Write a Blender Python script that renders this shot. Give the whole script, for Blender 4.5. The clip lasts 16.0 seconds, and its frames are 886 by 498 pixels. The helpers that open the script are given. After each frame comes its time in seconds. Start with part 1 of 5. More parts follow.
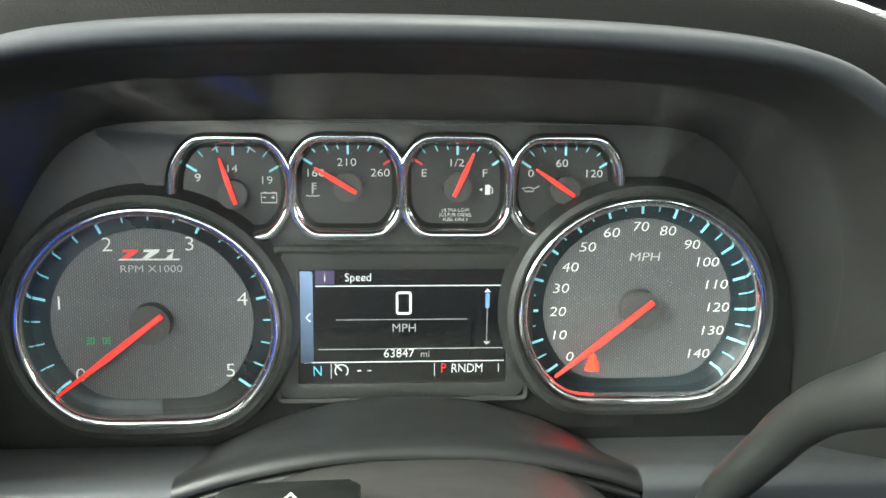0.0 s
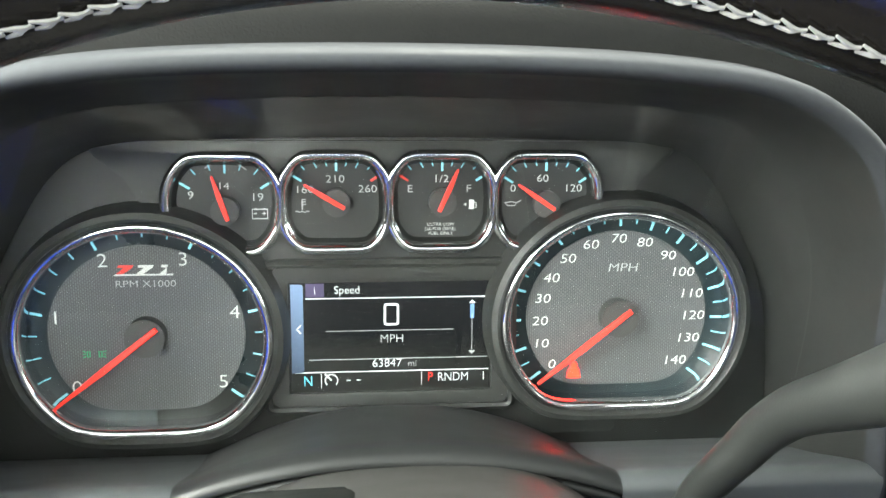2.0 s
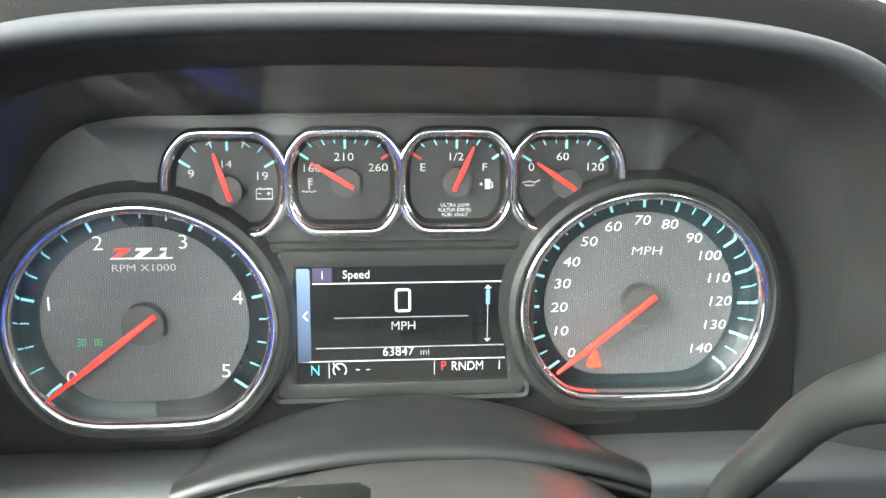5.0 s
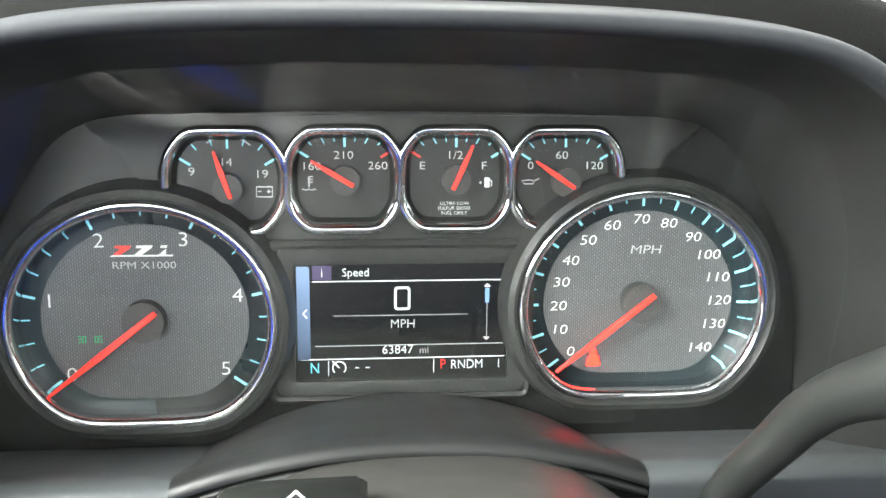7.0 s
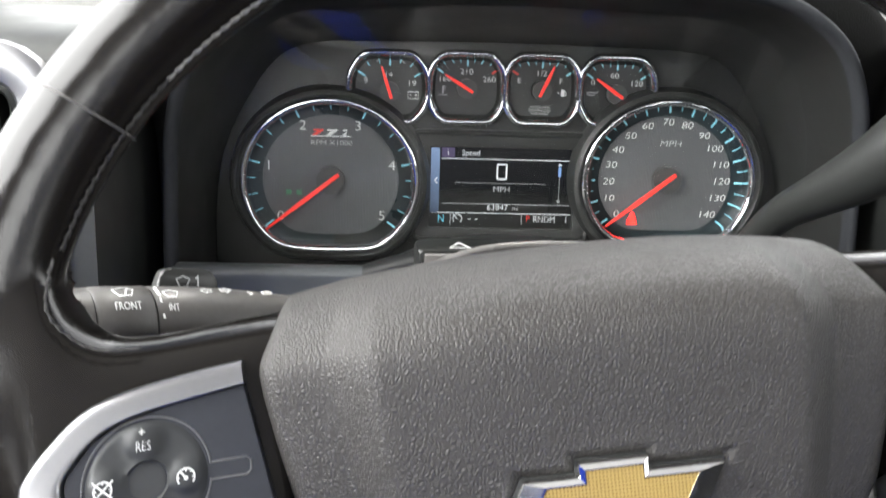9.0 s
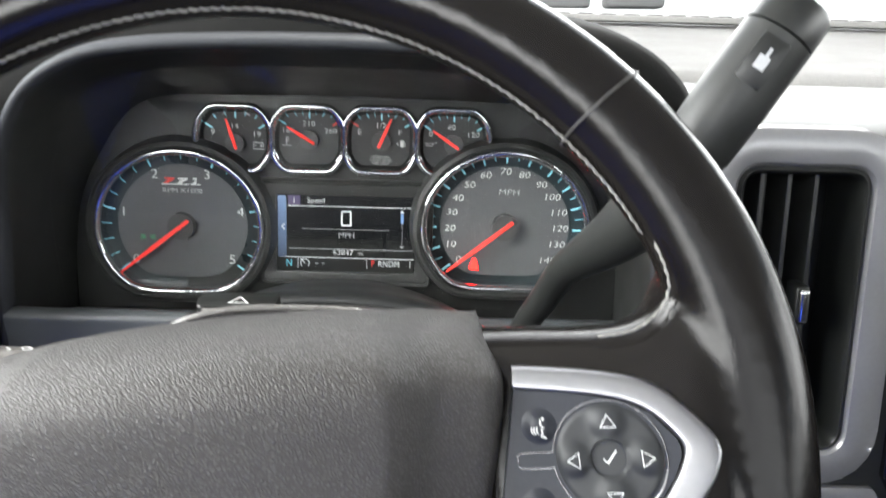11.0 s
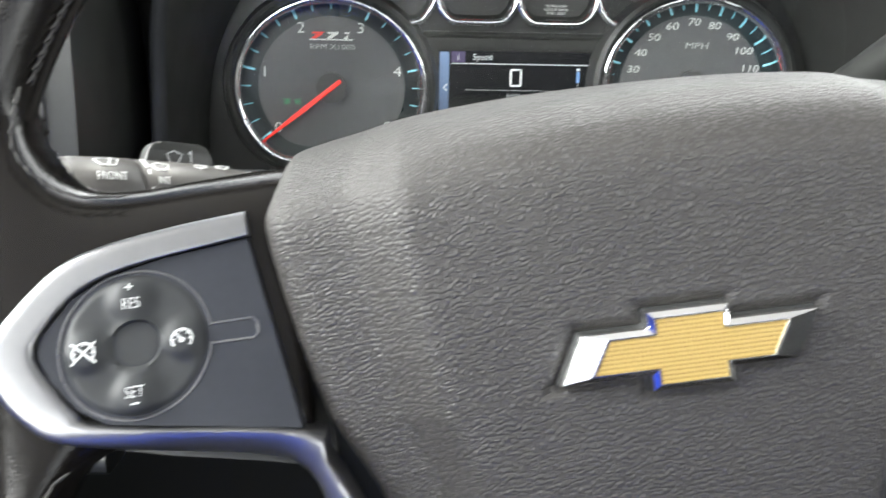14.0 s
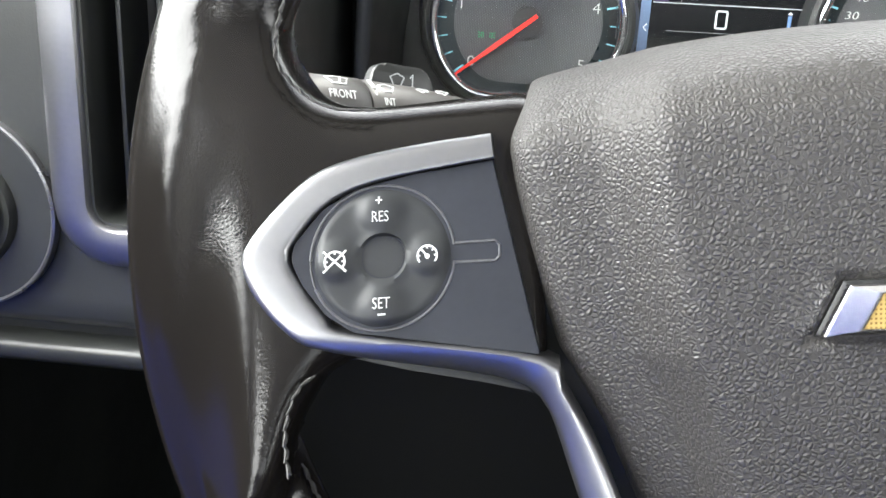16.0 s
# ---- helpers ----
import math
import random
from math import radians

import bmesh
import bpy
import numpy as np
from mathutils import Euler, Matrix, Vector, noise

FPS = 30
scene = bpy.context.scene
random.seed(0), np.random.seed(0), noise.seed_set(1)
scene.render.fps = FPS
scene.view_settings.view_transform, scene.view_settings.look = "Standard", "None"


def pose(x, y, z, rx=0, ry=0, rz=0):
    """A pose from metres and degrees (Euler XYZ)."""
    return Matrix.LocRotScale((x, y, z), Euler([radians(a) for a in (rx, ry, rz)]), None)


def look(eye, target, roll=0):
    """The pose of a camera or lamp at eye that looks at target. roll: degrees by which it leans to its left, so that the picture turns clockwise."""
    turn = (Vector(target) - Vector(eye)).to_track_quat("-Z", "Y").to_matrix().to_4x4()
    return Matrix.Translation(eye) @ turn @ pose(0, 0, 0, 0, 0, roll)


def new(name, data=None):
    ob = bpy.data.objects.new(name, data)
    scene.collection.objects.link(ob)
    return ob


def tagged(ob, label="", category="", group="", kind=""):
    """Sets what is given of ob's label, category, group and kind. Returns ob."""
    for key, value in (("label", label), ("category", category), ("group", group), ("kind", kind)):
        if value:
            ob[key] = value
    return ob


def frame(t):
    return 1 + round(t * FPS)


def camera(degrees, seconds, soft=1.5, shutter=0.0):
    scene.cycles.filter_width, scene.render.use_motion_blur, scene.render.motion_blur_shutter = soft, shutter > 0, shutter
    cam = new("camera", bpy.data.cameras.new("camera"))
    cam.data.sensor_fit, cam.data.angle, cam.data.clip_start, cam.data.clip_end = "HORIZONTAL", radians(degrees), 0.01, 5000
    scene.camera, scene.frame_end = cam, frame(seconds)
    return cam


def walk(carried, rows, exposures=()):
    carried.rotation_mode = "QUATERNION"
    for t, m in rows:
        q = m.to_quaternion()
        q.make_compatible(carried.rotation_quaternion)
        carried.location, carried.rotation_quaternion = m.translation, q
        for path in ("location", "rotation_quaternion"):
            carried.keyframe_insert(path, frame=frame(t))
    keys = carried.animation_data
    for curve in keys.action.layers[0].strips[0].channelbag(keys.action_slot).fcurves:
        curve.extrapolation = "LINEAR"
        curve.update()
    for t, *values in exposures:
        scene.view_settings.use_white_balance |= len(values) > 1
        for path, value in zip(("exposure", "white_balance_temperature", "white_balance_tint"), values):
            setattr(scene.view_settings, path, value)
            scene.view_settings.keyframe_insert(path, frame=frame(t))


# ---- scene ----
# Inside of a pickup truck: instrument cluster, column and steering wheel.
# Built in a frame in which the cluster's face stands upright; SEAT leans all of it back to level.
SEAT = pose(0, 0, 0, -13, 0, 0)
cam = camera(52.5, 16.0, shutter=0.4)
PATH = [
    (0, (-0.01414, 0.01043, 1.41228), (0.02542, 0.49937, 1.31547), 0.765),
    (0.5, (-0.01517, 0.00450, 1.41542), (0.02921, 0.49351, 1.32108), 0.640),
    (1, (-0.01439, 0.00708, 1.41699), (0.03000, 0.49522, 1.31825), 0.582),
    (1.5, (-0.01694, 0.00774, 1.41682), (0.02914, 0.49518, 1.31547), 0.555),
    (2, (-0.01715, -0.00225, 1.41968), (0.03263, 0.48602, 1.32421), 0.488),
    (2.5, (-0.01442, 0.00123, 1.42250), (0.03475, 0.48866, 1.32252), 0.474),
    (3, (-0.01642, -0.00069, 1.42222), (0.03383, 0.48684, 1.32329), 0.513),
    (3.5, (-0.01828, 0.00883, 1.41687), (0.03246, 0.49617, 1.31725), 0.494),
    (4, (-0.01896, 0.01263, 1.41401), (0.03282, 0.50023, 1.31619), 0.543),
    (4.5, (-0.02192, 0.01787, 1.41261), (0.02920, 0.50528, 1.31353), 0.515),
    (7, (-0.01984, 0.01654, 1.40785), (0.02824, 0.50488, 1.31186), 0.528),
    (7.5, (-0.02667, -0.02259, 1.40459), (0.02139, 0.46570, 1.30834), 0.603),
    (8, (-0.04982, -0.10838, 1.36994), (-0.00111, 0.37755, 1.26270), 0.764),
    (8.2, (-0.06733, -0.13911, 1.35473), (-0.02201, 0.34654, 1.24477), 0.957),
    (10.3, (-0.00572, -0.20689, 1.46671), (-0.00424, 0.28196, 1.36173), 2.018),
    (10.5, (0.02434, -0.20800, 1.45916), (0.02939, 0.28102, 1.35506), 2.320),
    (11, (0.06277, -0.19536, 1.41843), (0.06512, 0.29364, 1.31415), 1.592),
    (11.5, (0.07595, -0.16434, 1.37690), (0.08105, 0.32464, 1.27266), 1.079),
    (12, (0.08016, -0.15123, 1.36231), (0.09734, 0.33656, 1.25385), 0.839),
    (12.5, (0.07926, -0.14596, 1.35762), (0.10541, 0.34033, 1.24433), 0.826),
    (13, (0.06846, -0.14941, 1.36163), (0.10338, 0.33560, 1.24523), 0.884),
    (13.5, (-0.01702, -0.15244, 1.35759), (0.01907, 0.33210, 1.23962), 0.845),
    (14, (-0.07286, -0.14577, 1.34312), (-0.04508, 0.33804, 1.22001), 1.177),
    (14.5, (-0.09450, -0.14830, 1.33814), (-0.08996, 0.33521, 1.21084), 1.071),
    (15, (-0.10111, -0.14800, 1.33747), (-0.12139, 0.33325, 1.20336), 1.733),
    (15.5, (-0.09938, -0.14430, 1.33634), (-0.13711, 0.33314, 1.19269), 2.700),
    (16, (-0.09918, -0.14390, 1.33631), (-0.14578, 0.32963, 1.18268), 2.960),
]
walk(cam, [(t, SEAT @ look(eye, target, roll)) for t, eye, target, roll in PATH],
     exposures=[(0, 0.48, 6650, -3), (4.5, 1.17, 6550, 0), (7.0, 0.85, 6550, 2), (7.5, 0.87, 6550, 4), (8.0, 0.5, 6550, 9), (10.3, -0.33, 6450, 7), (11.0, -0.05, 6450, 7), (11.5, 0.4, 6550, 5), (12.5, 0.48, 6550, 5), (13.5, 0.12, 6500, 5), (16, 0.34, 6450, 6)])

# ---------------------------------------------------------------- light
world = bpy.data.worlds.new("sky")
scene.world = world
world.use_nodes = True
wn = world.node_tree.nodes
sky = wn.new("ShaderNodeTexSky")
sky.sky_type, sky.sun_disc = "NISHITA", False
sky.sun_elevation, sky.sun_rotation = radians(55), radians(10)
world.node_tree.links.new(sky.outputs[0], wn["Background"].inputs[0])
wn["Background"].inputs[1].default_value = 0.11

sun = new("sun", bpy.data.lights.new("sun", "SUN"))
sun.data.energy, sun.data.angle, sun.data.color = 5.0, radians(10), (1.0, 0.96, 0.9)
sun.matrix_world = SEAT @ pose(0, 0, 0, 22, 0, 170)


def window_light(name, m, wide, high, power, colour):
    lamp = bpy.data.lights.new(name, "AREA")
    lamp.shape, lamp.size, lamp.size_y, lamp.energy, lamp.color = "RECTANGLE", wide, high, power, colour
    ob = new(name, lamp)
    ob.matrix_world = SEAT @ m
    return ob


window_light("windscreen_light", look((0.4, 0.72, 1.78), (0.35, -0.4, 1.1)), 1.4, 0.5, 11, (1.0, 0.99, 0.985))
window_light("door_glass_light", look((-0.56, 0.08, 1.62), (0.2, 0.10, 1.22)), 0.72, 0.42, 27, (1.0, 0.99, 0.985))
window_light("far_door_glass_light", look((1.36, -0.25, 1.62), (0.0, 0.1, 1.3)), 0.8, 0.4, 5, (1.0, 0.99, 0.985))
window_light("rear_door_glass_light", look((-0.56, -0.98, 1.64), (-0.1, 0.3, 1.25)), 0.75, 0.38, 14, (1.0, 0.99, 0.985))
window_light("rear_glass_light", look((0.4, -1.5, 1.7), (0.2, 0.3, 1.3)), 1.2, 0.35, 5, (1.0, 0.99, 0.985))


# ---------------------------------------------------------------- materials
def material(name, colour, rough=0.5, metal=0.0, grain=0.0, grain_size=0.002, vary=0.12, coat=0.0, emit=None, power=0.0, kind="noise", spec=0.5):
    """A procedural surface: colour varied at two scales, fine relief of a given size in metres, uneven gloss."""
    m = bpy.data.materials.new(name)
    m.use_nodes = True
    n, link = m.node_tree.nodes, m.node_tree.links.new
    b = n["Principled BSDF"]
    b.inputs["Metallic"].default_value = metal
    b.inputs["Specular IOR Level"].default_value = spec
    b.inputs["Coat Weight"].default_value = coat
    b.inputs["Coat Roughness"].default_value = 0.15
    at = n.new("ShaderNodeTexCoord").outputs["Object"]
    big = n.new("ShaderNodeTexNoise")
    big.inputs["Scale"].default_value, big.inputs["Detail"].default_value = 22, 5
    small = n.new("ShaderNodeTexNoise")
    small.inputs["Scale"].default_value, small.inputs["Detail"].default_value = 420, 3
    for t in (big, small):
        link(at, t.inputs["Vector"])
    both = n.new("ShaderNodeMath")
    both.operation = "ADD"
    link(big.outputs[0], both.inputs[0])
    link(small.outputs[0], both.inputs[1])
    ramp = n.new("ShaderNodeMapRange")
    ramp.inputs[1].default_value, ramp.inputs[2].default_value = 0.6, 1.4
    ramp.inputs[3].default_value, ramp.inputs[4].default_value = 1 - vary, 1 + vary
    link(both.outputs[0], ramp.inputs[0])
    mul = n.new("ShaderNodeVectorMath")
    mul.operation = "SCALE"
    mul.inputs[0].default_value = colour
    link(ramp.outputs[0], mul.inputs["Scale"])
    link(mul.outputs[0], b.inputs["Base Color"])
    rr = n.new("ShaderNodeMapRange")
    rr.inputs[1].default_value, rr.inputs[2].default_value = 0.3, 0.7
    rr.inputs[3].default_value, rr.inputs[4].default_value = max(0.02, rough * 0.85), min(1.0, rough * 1.15)
    link(big.outputs[0], rr.inputs[0])
    link(rr.outputs[0], b.inputs["Roughness"])
    if grain:
        bump = n.new("ShaderNodeBump")
        bump.inputs["Strength"].default_value = grain
        bump.inputs["Distance"].default_value = grain_size * (0.22 if kind == "hide" else 0.25)
        if kind in ("hide", "pebbled"):
            warp = n.new("ShaderNodeTexNoise")
            warp.inputs["Scale"].default_value = 0.6 / grain_size
            link(at, warp.inputs["Vector"])
            mixv = n.new("ShaderNodeVectorMath")
            mixv.operation = "MULTIPLY_ADD"
            mixv.inputs[1].default_value = (grain_size * 0.5,) * 3
            link(warp.outputs["Color"], mixv.inputs[0])
            link(at, mixv.inputs[2])
            cell = n.new("ShaderNodeTexVoronoi")
            cell.feature = "DISTANCE_TO_EDGE"
            cell.inputs["Scale"].default_value = 1 / grain_size
            link(mixv.outputs[0], cell.inputs["Vector"])
            pebble = n.new("ShaderNodeMapRange")
            pebble.interpolation_type = "SMOOTHSTEP"
            pebble.inputs[1].default_value, pebble.inputs[2].default_value = -0.06, 0.46
            pebble.inputs[3].default_value, pebble.inputs[4].default_value = 0.0, 1.0
            link(cell.outputs["Distance"], pebble.inputs[0])
            link(pebble.outputs[0], bump.inputs["Height"])
            if grain > 0.3:
                gloss = n.new("ShaderNodeMapRange")
                gloss.inputs[3].default_value, gloss.inputs[4].default_value = spec * 0.45, spec
                link(pebble.outputs[0], gloss.inputs[0])
                link(gloss.outputs[0], b.inputs["Specular IOR Level"])
                # Creases tinted darker: the shade between grain cells goes into the colour.
                worn = n.new("ShaderNodeMapRange")
                worn.inputs[3].default_value, worn.inputs[4].default_value = 0.90, 1.02
                link(pebble.outputs[0], worn.inputs[0])
                tone = n.new("ShaderNodeMath")
                tone.operation = "MULTIPLY"
                link(ramp.outputs[0], tone.inputs[0])
                link(worn.outputs[0], tone.inputs[1])
                link(tone.outputs[0], mul.inputs["Scale"])
        else:
            fine = n.new("ShaderNodeTexNoise")
            fine.inputs["Scale"].default_value, fine.inputs["Detail"].default_value = 1 / grain_size, 2
            link(at, fine.inputs["Vector"])
            link(fine.outputs[0], bump.inputs["Height"])
        link(bump.outputs[0], b.inputs["Normal"])
    if emit:
        b.inputs["Emission Color"].default_value = (*emit, 1)
        b.inputs["Emission Strength"].default_value = power
    return m


def folds(m, scale, strength, depth):
    """Adds soft creases under a material's fine grain."""
    n, link = m.node_tree.nodes, m.node_tree.links.new
    noise, under = n.new("ShaderNodeTexNoise"), n.new("ShaderNodeBump")
    noise.inputs["Scale"].default_value, noise.inputs["Detail"].default_value, noise.inputs["Distortion"].default_value = scale, 3, 0.8
    link(n["Texture Coordinate"].outputs["Object"], noise.inputs["Vector"])
    under.inputs["Strength"].default_value, under.inputs["Distance"].default_value = strength, depth
    link(noise.outputs[0], under.inputs["Height"])
    link(under.outputs[0], n["Bump"].inputs["Normal"])


def woven(name, colour, light):
    """Dial face: a fine printed weave of short bright dashes on dark grey."""
    m = material(name, colour, 0.45)
    n, link = m.node_tree.nodes, m.node_tree.links.new
    b = n["Principled BSDF"]
    at = n.new("ShaderNodeTexCoord").outputs["Object"]
    turn = n.new("ShaderNodeMapping")
    turn.inputs["Rotation"].default_value = (0, 0, radians(90))
    link(at, turn.inputs["Vector"])
    brick = n.new("ShaderNodeTexBrick")
    brick.offset = 0.5
    brick.inputs["Scale"].default_value = 1
    brick.inputs["Brick Width"].default_value = 0.0016
    brick.inputs["Row Height"].default_value = 0.0010
    brick.inputs["Mortar Size"].default_value = 0.00030
    brick.inputs["Mortar Smooth"].default_value = 0.6
    brick.inputs["Color1"].default_value = (*light, 1)
    brick.inputs["Color2"].default_value = (*(0.8 * c for c in light), 1)
    brick.inputs["Mortar"].default_value = (*colour, 1)
    link(turn.outputs[0], brick.inputs["Vector"])
    link(brick.outputs["Color"], b.inputs["Base Color"])
    return m


def dotted(name, colour, dark, pitch):
    """Gold sheet pressed with a fine square grid of dots."""
    m = material(name, colour, 0.36, metal=0.3, vary=0.05)
    n, link = m.node_tree.nodes, m.node_tree.links.new
    b = n["Principled BSDF"]
    at = n.new("ShaderNodeTexCoord").outputs["Object"]
    brick = n.new("ShaderNodeTexBrick")
    brick.offset = 0.0
    brick.inputs["Scale"].default_value = 1
    brick.inputs["Brick Width"].default_value = pitch
    brick.inputs["Row Height"].default_value = pitch
    brick.inputs["Mortar Size"].default_value = pitch * 0.32
    brick.inputs["Mortar Smooth"].default_value = 0.3
    brick.inputs["Color1"].default_value = (*dark, 1)
    brick.inputs["Color2"].default_value = (*dark, 1)
    brick.inputs["Mortar"].default_value = (*colour, 1)
    link(at, brick.inputs["Vector"])
    link(brick.outputs["Color"], b.inputs["Base Color"])
    bump = n.new("ShaderNodeBump")
    bump.inputs["Strength"].default_value, bump.inputs["Distance"].default_value = 0.6, 0.0002
    link(brick.outputs["Fac"], bump.inputs["Height"])
    link(bump.outputs[0], b.inputs["Normal"])
    return m


PLASTIC = material("charcoal_plastic", (0.020, 0.0212, 0.020), 0.42, grain=0.25, grain_size=0.0009)
# Dash pad with the sun's glare put into a paler base colour.
SOFT = material("sunlit_soft_touch", (0.25, 0.245, 0.235), 0.50, grain=0.5, grain_size=0.0016, kind="hide")
BLACK = material("black_plastic", (0.010, 0.011, 0.010), 0.4)
GLOSS = material("gloss_black", (0.008, 0.008, 0.009), 0.12)
PANEL = material("switch_panel", (0.025, 0.027, 0.033), 0.42, grain=0.1, grain_size=0.0005, spec=0.22)
EDGE = material("moulded_edge", (0.22, 0.22, 0.23), 0.28, metal=0.8)
RUBBER = material("button_rubber", (0.025, 0.0265, 0.028), 0.48, grain=0.1, grain_size=0.0004, spec=0.3)
HIDE = material("grained_pad", (0.047, 0.0445, 0.042), 0.45, grain=0.88, grain_size=0.00132, kind="hide", spec=0.5)
LEATHER = material("wheel_leather", (0.0065, 0.0056, 0.0050), 0.17, grain=0.08, grain_size=0.0011, kind="hide", spec=0.27)
folds(LEATHER, 210, 0.055, 0.0008)
SATIN = material("satin_silver", (0.265, 0.265, 0.275), 0.36, metal=0.95, vary=0.05)
SILVER = material("silver_paint", (0.30, 0.30, 0.305), 0.34, metal=0.55, vary=0.05)
CHROME = material("chrome", (0.86, 0.86, 0.86), 0.15, metal=1.0, vary=0.03)
BEZEL = material("bezel_chrome", (0.80, 0.81, 0.82), 0.08, metal=1.0, vary=0.03)
GOLD = dotted("gold_insert", (0.50, 0.355, 0.115), (0.20, 0.115, 0.025), 0.00100)
THREAD = material("grey_thread", (0.20, 0.195, 0.18), 0.8)
HOOD = material("hood_plastic", (0.018, 0.019, 0.018), 0.58, grain=0.25, grain_size=0.0009, spec=0.35)
LIP = material("hood_lip", (0.034, 0.036, 0.040), 0.62, grain=0.15, grain_size=0.0009, spec=0.15)
WORN = material("dark_thread", (0.022, 0.021, 0.020), 0.7)
SHROUD = material("column_plastic", (0.060, 0.057, 0.054), 0.40, grain=0.25, grain_size=0.0009)
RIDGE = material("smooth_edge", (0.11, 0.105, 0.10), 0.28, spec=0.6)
HUBCAP = material("pointer_hub", (0.045, 0.046, 0.045), 0.5)
# Blue added on the unseen door so vent frame and trim mirror it.
PANELBLUE = material("blue_reflection_panel", (0.022, 0.075, 0.68), 0.85, grain=0.4, grain_size=0.002)
# Shelf and arch greys set apart: lit shelf, shaded arch, painted in.
LEDGE = material("lit_ledge_plastic", (0.090, 0.097, 0.101), 0.38, grain=0.1, grain_size=0.0009, vary=0.06)
ARCH = material("shaded_arch_plastic", (0.020, 0.021, 0.021), 0.42, grain=0.1, grain_size=0.0009, vary=0.06)
DIAL = woven("dial_weave", (0.048, 0.050, 0.052), (0.118, 0.124, 0.128))
RING = material("dial_ring", (0.010, 0.018, 0.021), 0.3)
TICK = material("teal_mark", (0.25, 0.62, 0.72), 0.5, emit=(0.2, 0.65, 0.8), power=0.11)
WHITE = material("white_print", (0.56, 0.57, 0.56), 0.5, emit=(0.9, 0.95, 0.95), power=0.09)
GREYPRINT = material("grey_print", (0.42, 0.43, 0.44), 0.5)
RED = material("lit_red", (0.72, 0.03, 0.02), 0.4, emit=(1.0, 0.03, 0.02), power=0.36)
REDMARK = material("red_mark", (0.65, 0.04, 0.03), 0.5, emit=(1.0, 0.05, 0.03), power=0.1)
WARN = material("lit_warning", (1.0, 0.05, 0.03), 0.4, emit=(1.0, 0.002, 0.002), power=18.0)
GREEN = material("lit_green", (0.02, 0.25, 0.10), 0.5, emit=(0.02, 0.5, 0.18), power=0.18)
SCREEN = material("dark_screen", (0.006, 0.006, 0.007), 0.2, emit=(0.55, 0.6, 0.7), power=0.012)
GLOWW = material("screen_white", (0.5, 0.5, 0.5), 0.5, emit=(0.85, 0.95, 1.0), power=0.42)
GLOWG = material("screen_grey", (0.3, 0.3, 0.3), 0.5, emit=(0.7, 0.75, 0.8), power=0.28)
GLOWB = material("screen_blue", (0.1, 0.2, 0.4), 0.5, emit=(0.20, 0.38, 0.75), power=0.25)
GLOWC = material("screen_cyan", (0.1, 0.4, 0.5), 0.5, emit=(0.15, 0.65, 0.85), power=0.6)
GLOWP = material("screen_violet", (0.03, 0.02, 0.06), 0.5, emit=(0.22, 0.16, 0.45), power=0.10)
TABGLOW = material("screen_tab", (0.05, 0.08, 0.14), 0.5, emit=(0.30, 0.45, 0.75), power=0.3)
tn, tl = TABGLOW.node_tree.nodes, TABGLOW.node_tree.links.new
tsep, tramp = tn.new("ShaderNodeSeparateXYZ"), tn.new("ShaderNodeMapRange")
tl(tn["Texture Coordinate"].outputs["Object"], tsep.inputs[0])
tl(tsep.outputs["Y"], tramp.inputs[0])
for k, value in ((1, -0.0165), (2, 0.0255), (3, 0.02), (4, 0.50)):
    tramp.inputs[k].default_value = value
tl(tramp.outputs[0], tn["Principled BSDF"].inputs["Emission Strength"])
HEAD = material("headliner", (0.45, 0.44, 0.42), 0.9, grain=0.3, grain_size=0.002)
TRIM = material("door_trim", (0.02, 0.02, 0.02), 0.6, grain=0.3, grain_size=0.002)
# Seat blues stand in for the driver's clothes mirrored in trim and emblem.
NAVY = material("navy_cloth", (0.010, 0.020, 0.12), 0.85, grain=0.4, grain_size=0.002)
CLOTH = material("blue_reflection_cloth", (0.025, 0.09, 0.72), 0.85, grain=0.4, grain_size=0.002)
CARPET = material("cab_carpet", (0.020, 0.023, 0.035), 0.95, grain=0.4, grain_size=0.003)
LENS = bpy.data.materials.new("clear_lens")
LENS.use_nodes = True
for key, value in (("Base Color", (1, 1, 1, 1)), ("Roughness", 0.02), ("IOR", 1.33), ("Transmission Weight", 1.0)):
    LENS.node_tree.nodes["Principled BSDF"].inputs[key].default_value = value
# Dark wiper rubber with the windscreen's glare mixed into its grey.
HAZED = material("glare_hazed_rubber", (0.16, 0.16, 0.16), 0.7)
# Same pad over the hood, its shade put into a near-black base.
COVER = material("shaded_hood_cover", (0.008, 0.008, 0.0076), 0.75, grain=0.2, grain_size=0.0016, kind="hide", spec=0.1)
LIME = material("lime_card", (0.22, 0.45, 0.03), 0.5)
CONCRETE = material("pale_ground", (0.5, 0.5, 0.48), 0.9)
OUTSIDE = material("bright_outside", (0.8, 0.8, 0.8), 1.0, emit=(1.0, 1.0, 1.0), power=4.0)


# ---------------------------------------------------------------- building helpers
def thing(name, m, label, category, group="", kind=""):
    """A top-level thing: an empty at its base, given in the cluster's frame."""
    ob = new(name)
    ob.empty_display_size = 0.02
    ob.matrix_world = SEAT @ m
    return tagged(ob, label, category, group, kind)


def mesh_of(name, bm, mat, smooth=40):
    me = bpy.data.meshes.new(name)
    bmesh.ops.recalc_face_normals(bm, faces=bm.faces[:])
    bm.to_mesh(me)
    bm.free()
    me.materials.append(mat)
    if smooth:
        me.shade_smooth()
        me.set_sharp_from_angle(angle=radians(smooth))
    return me


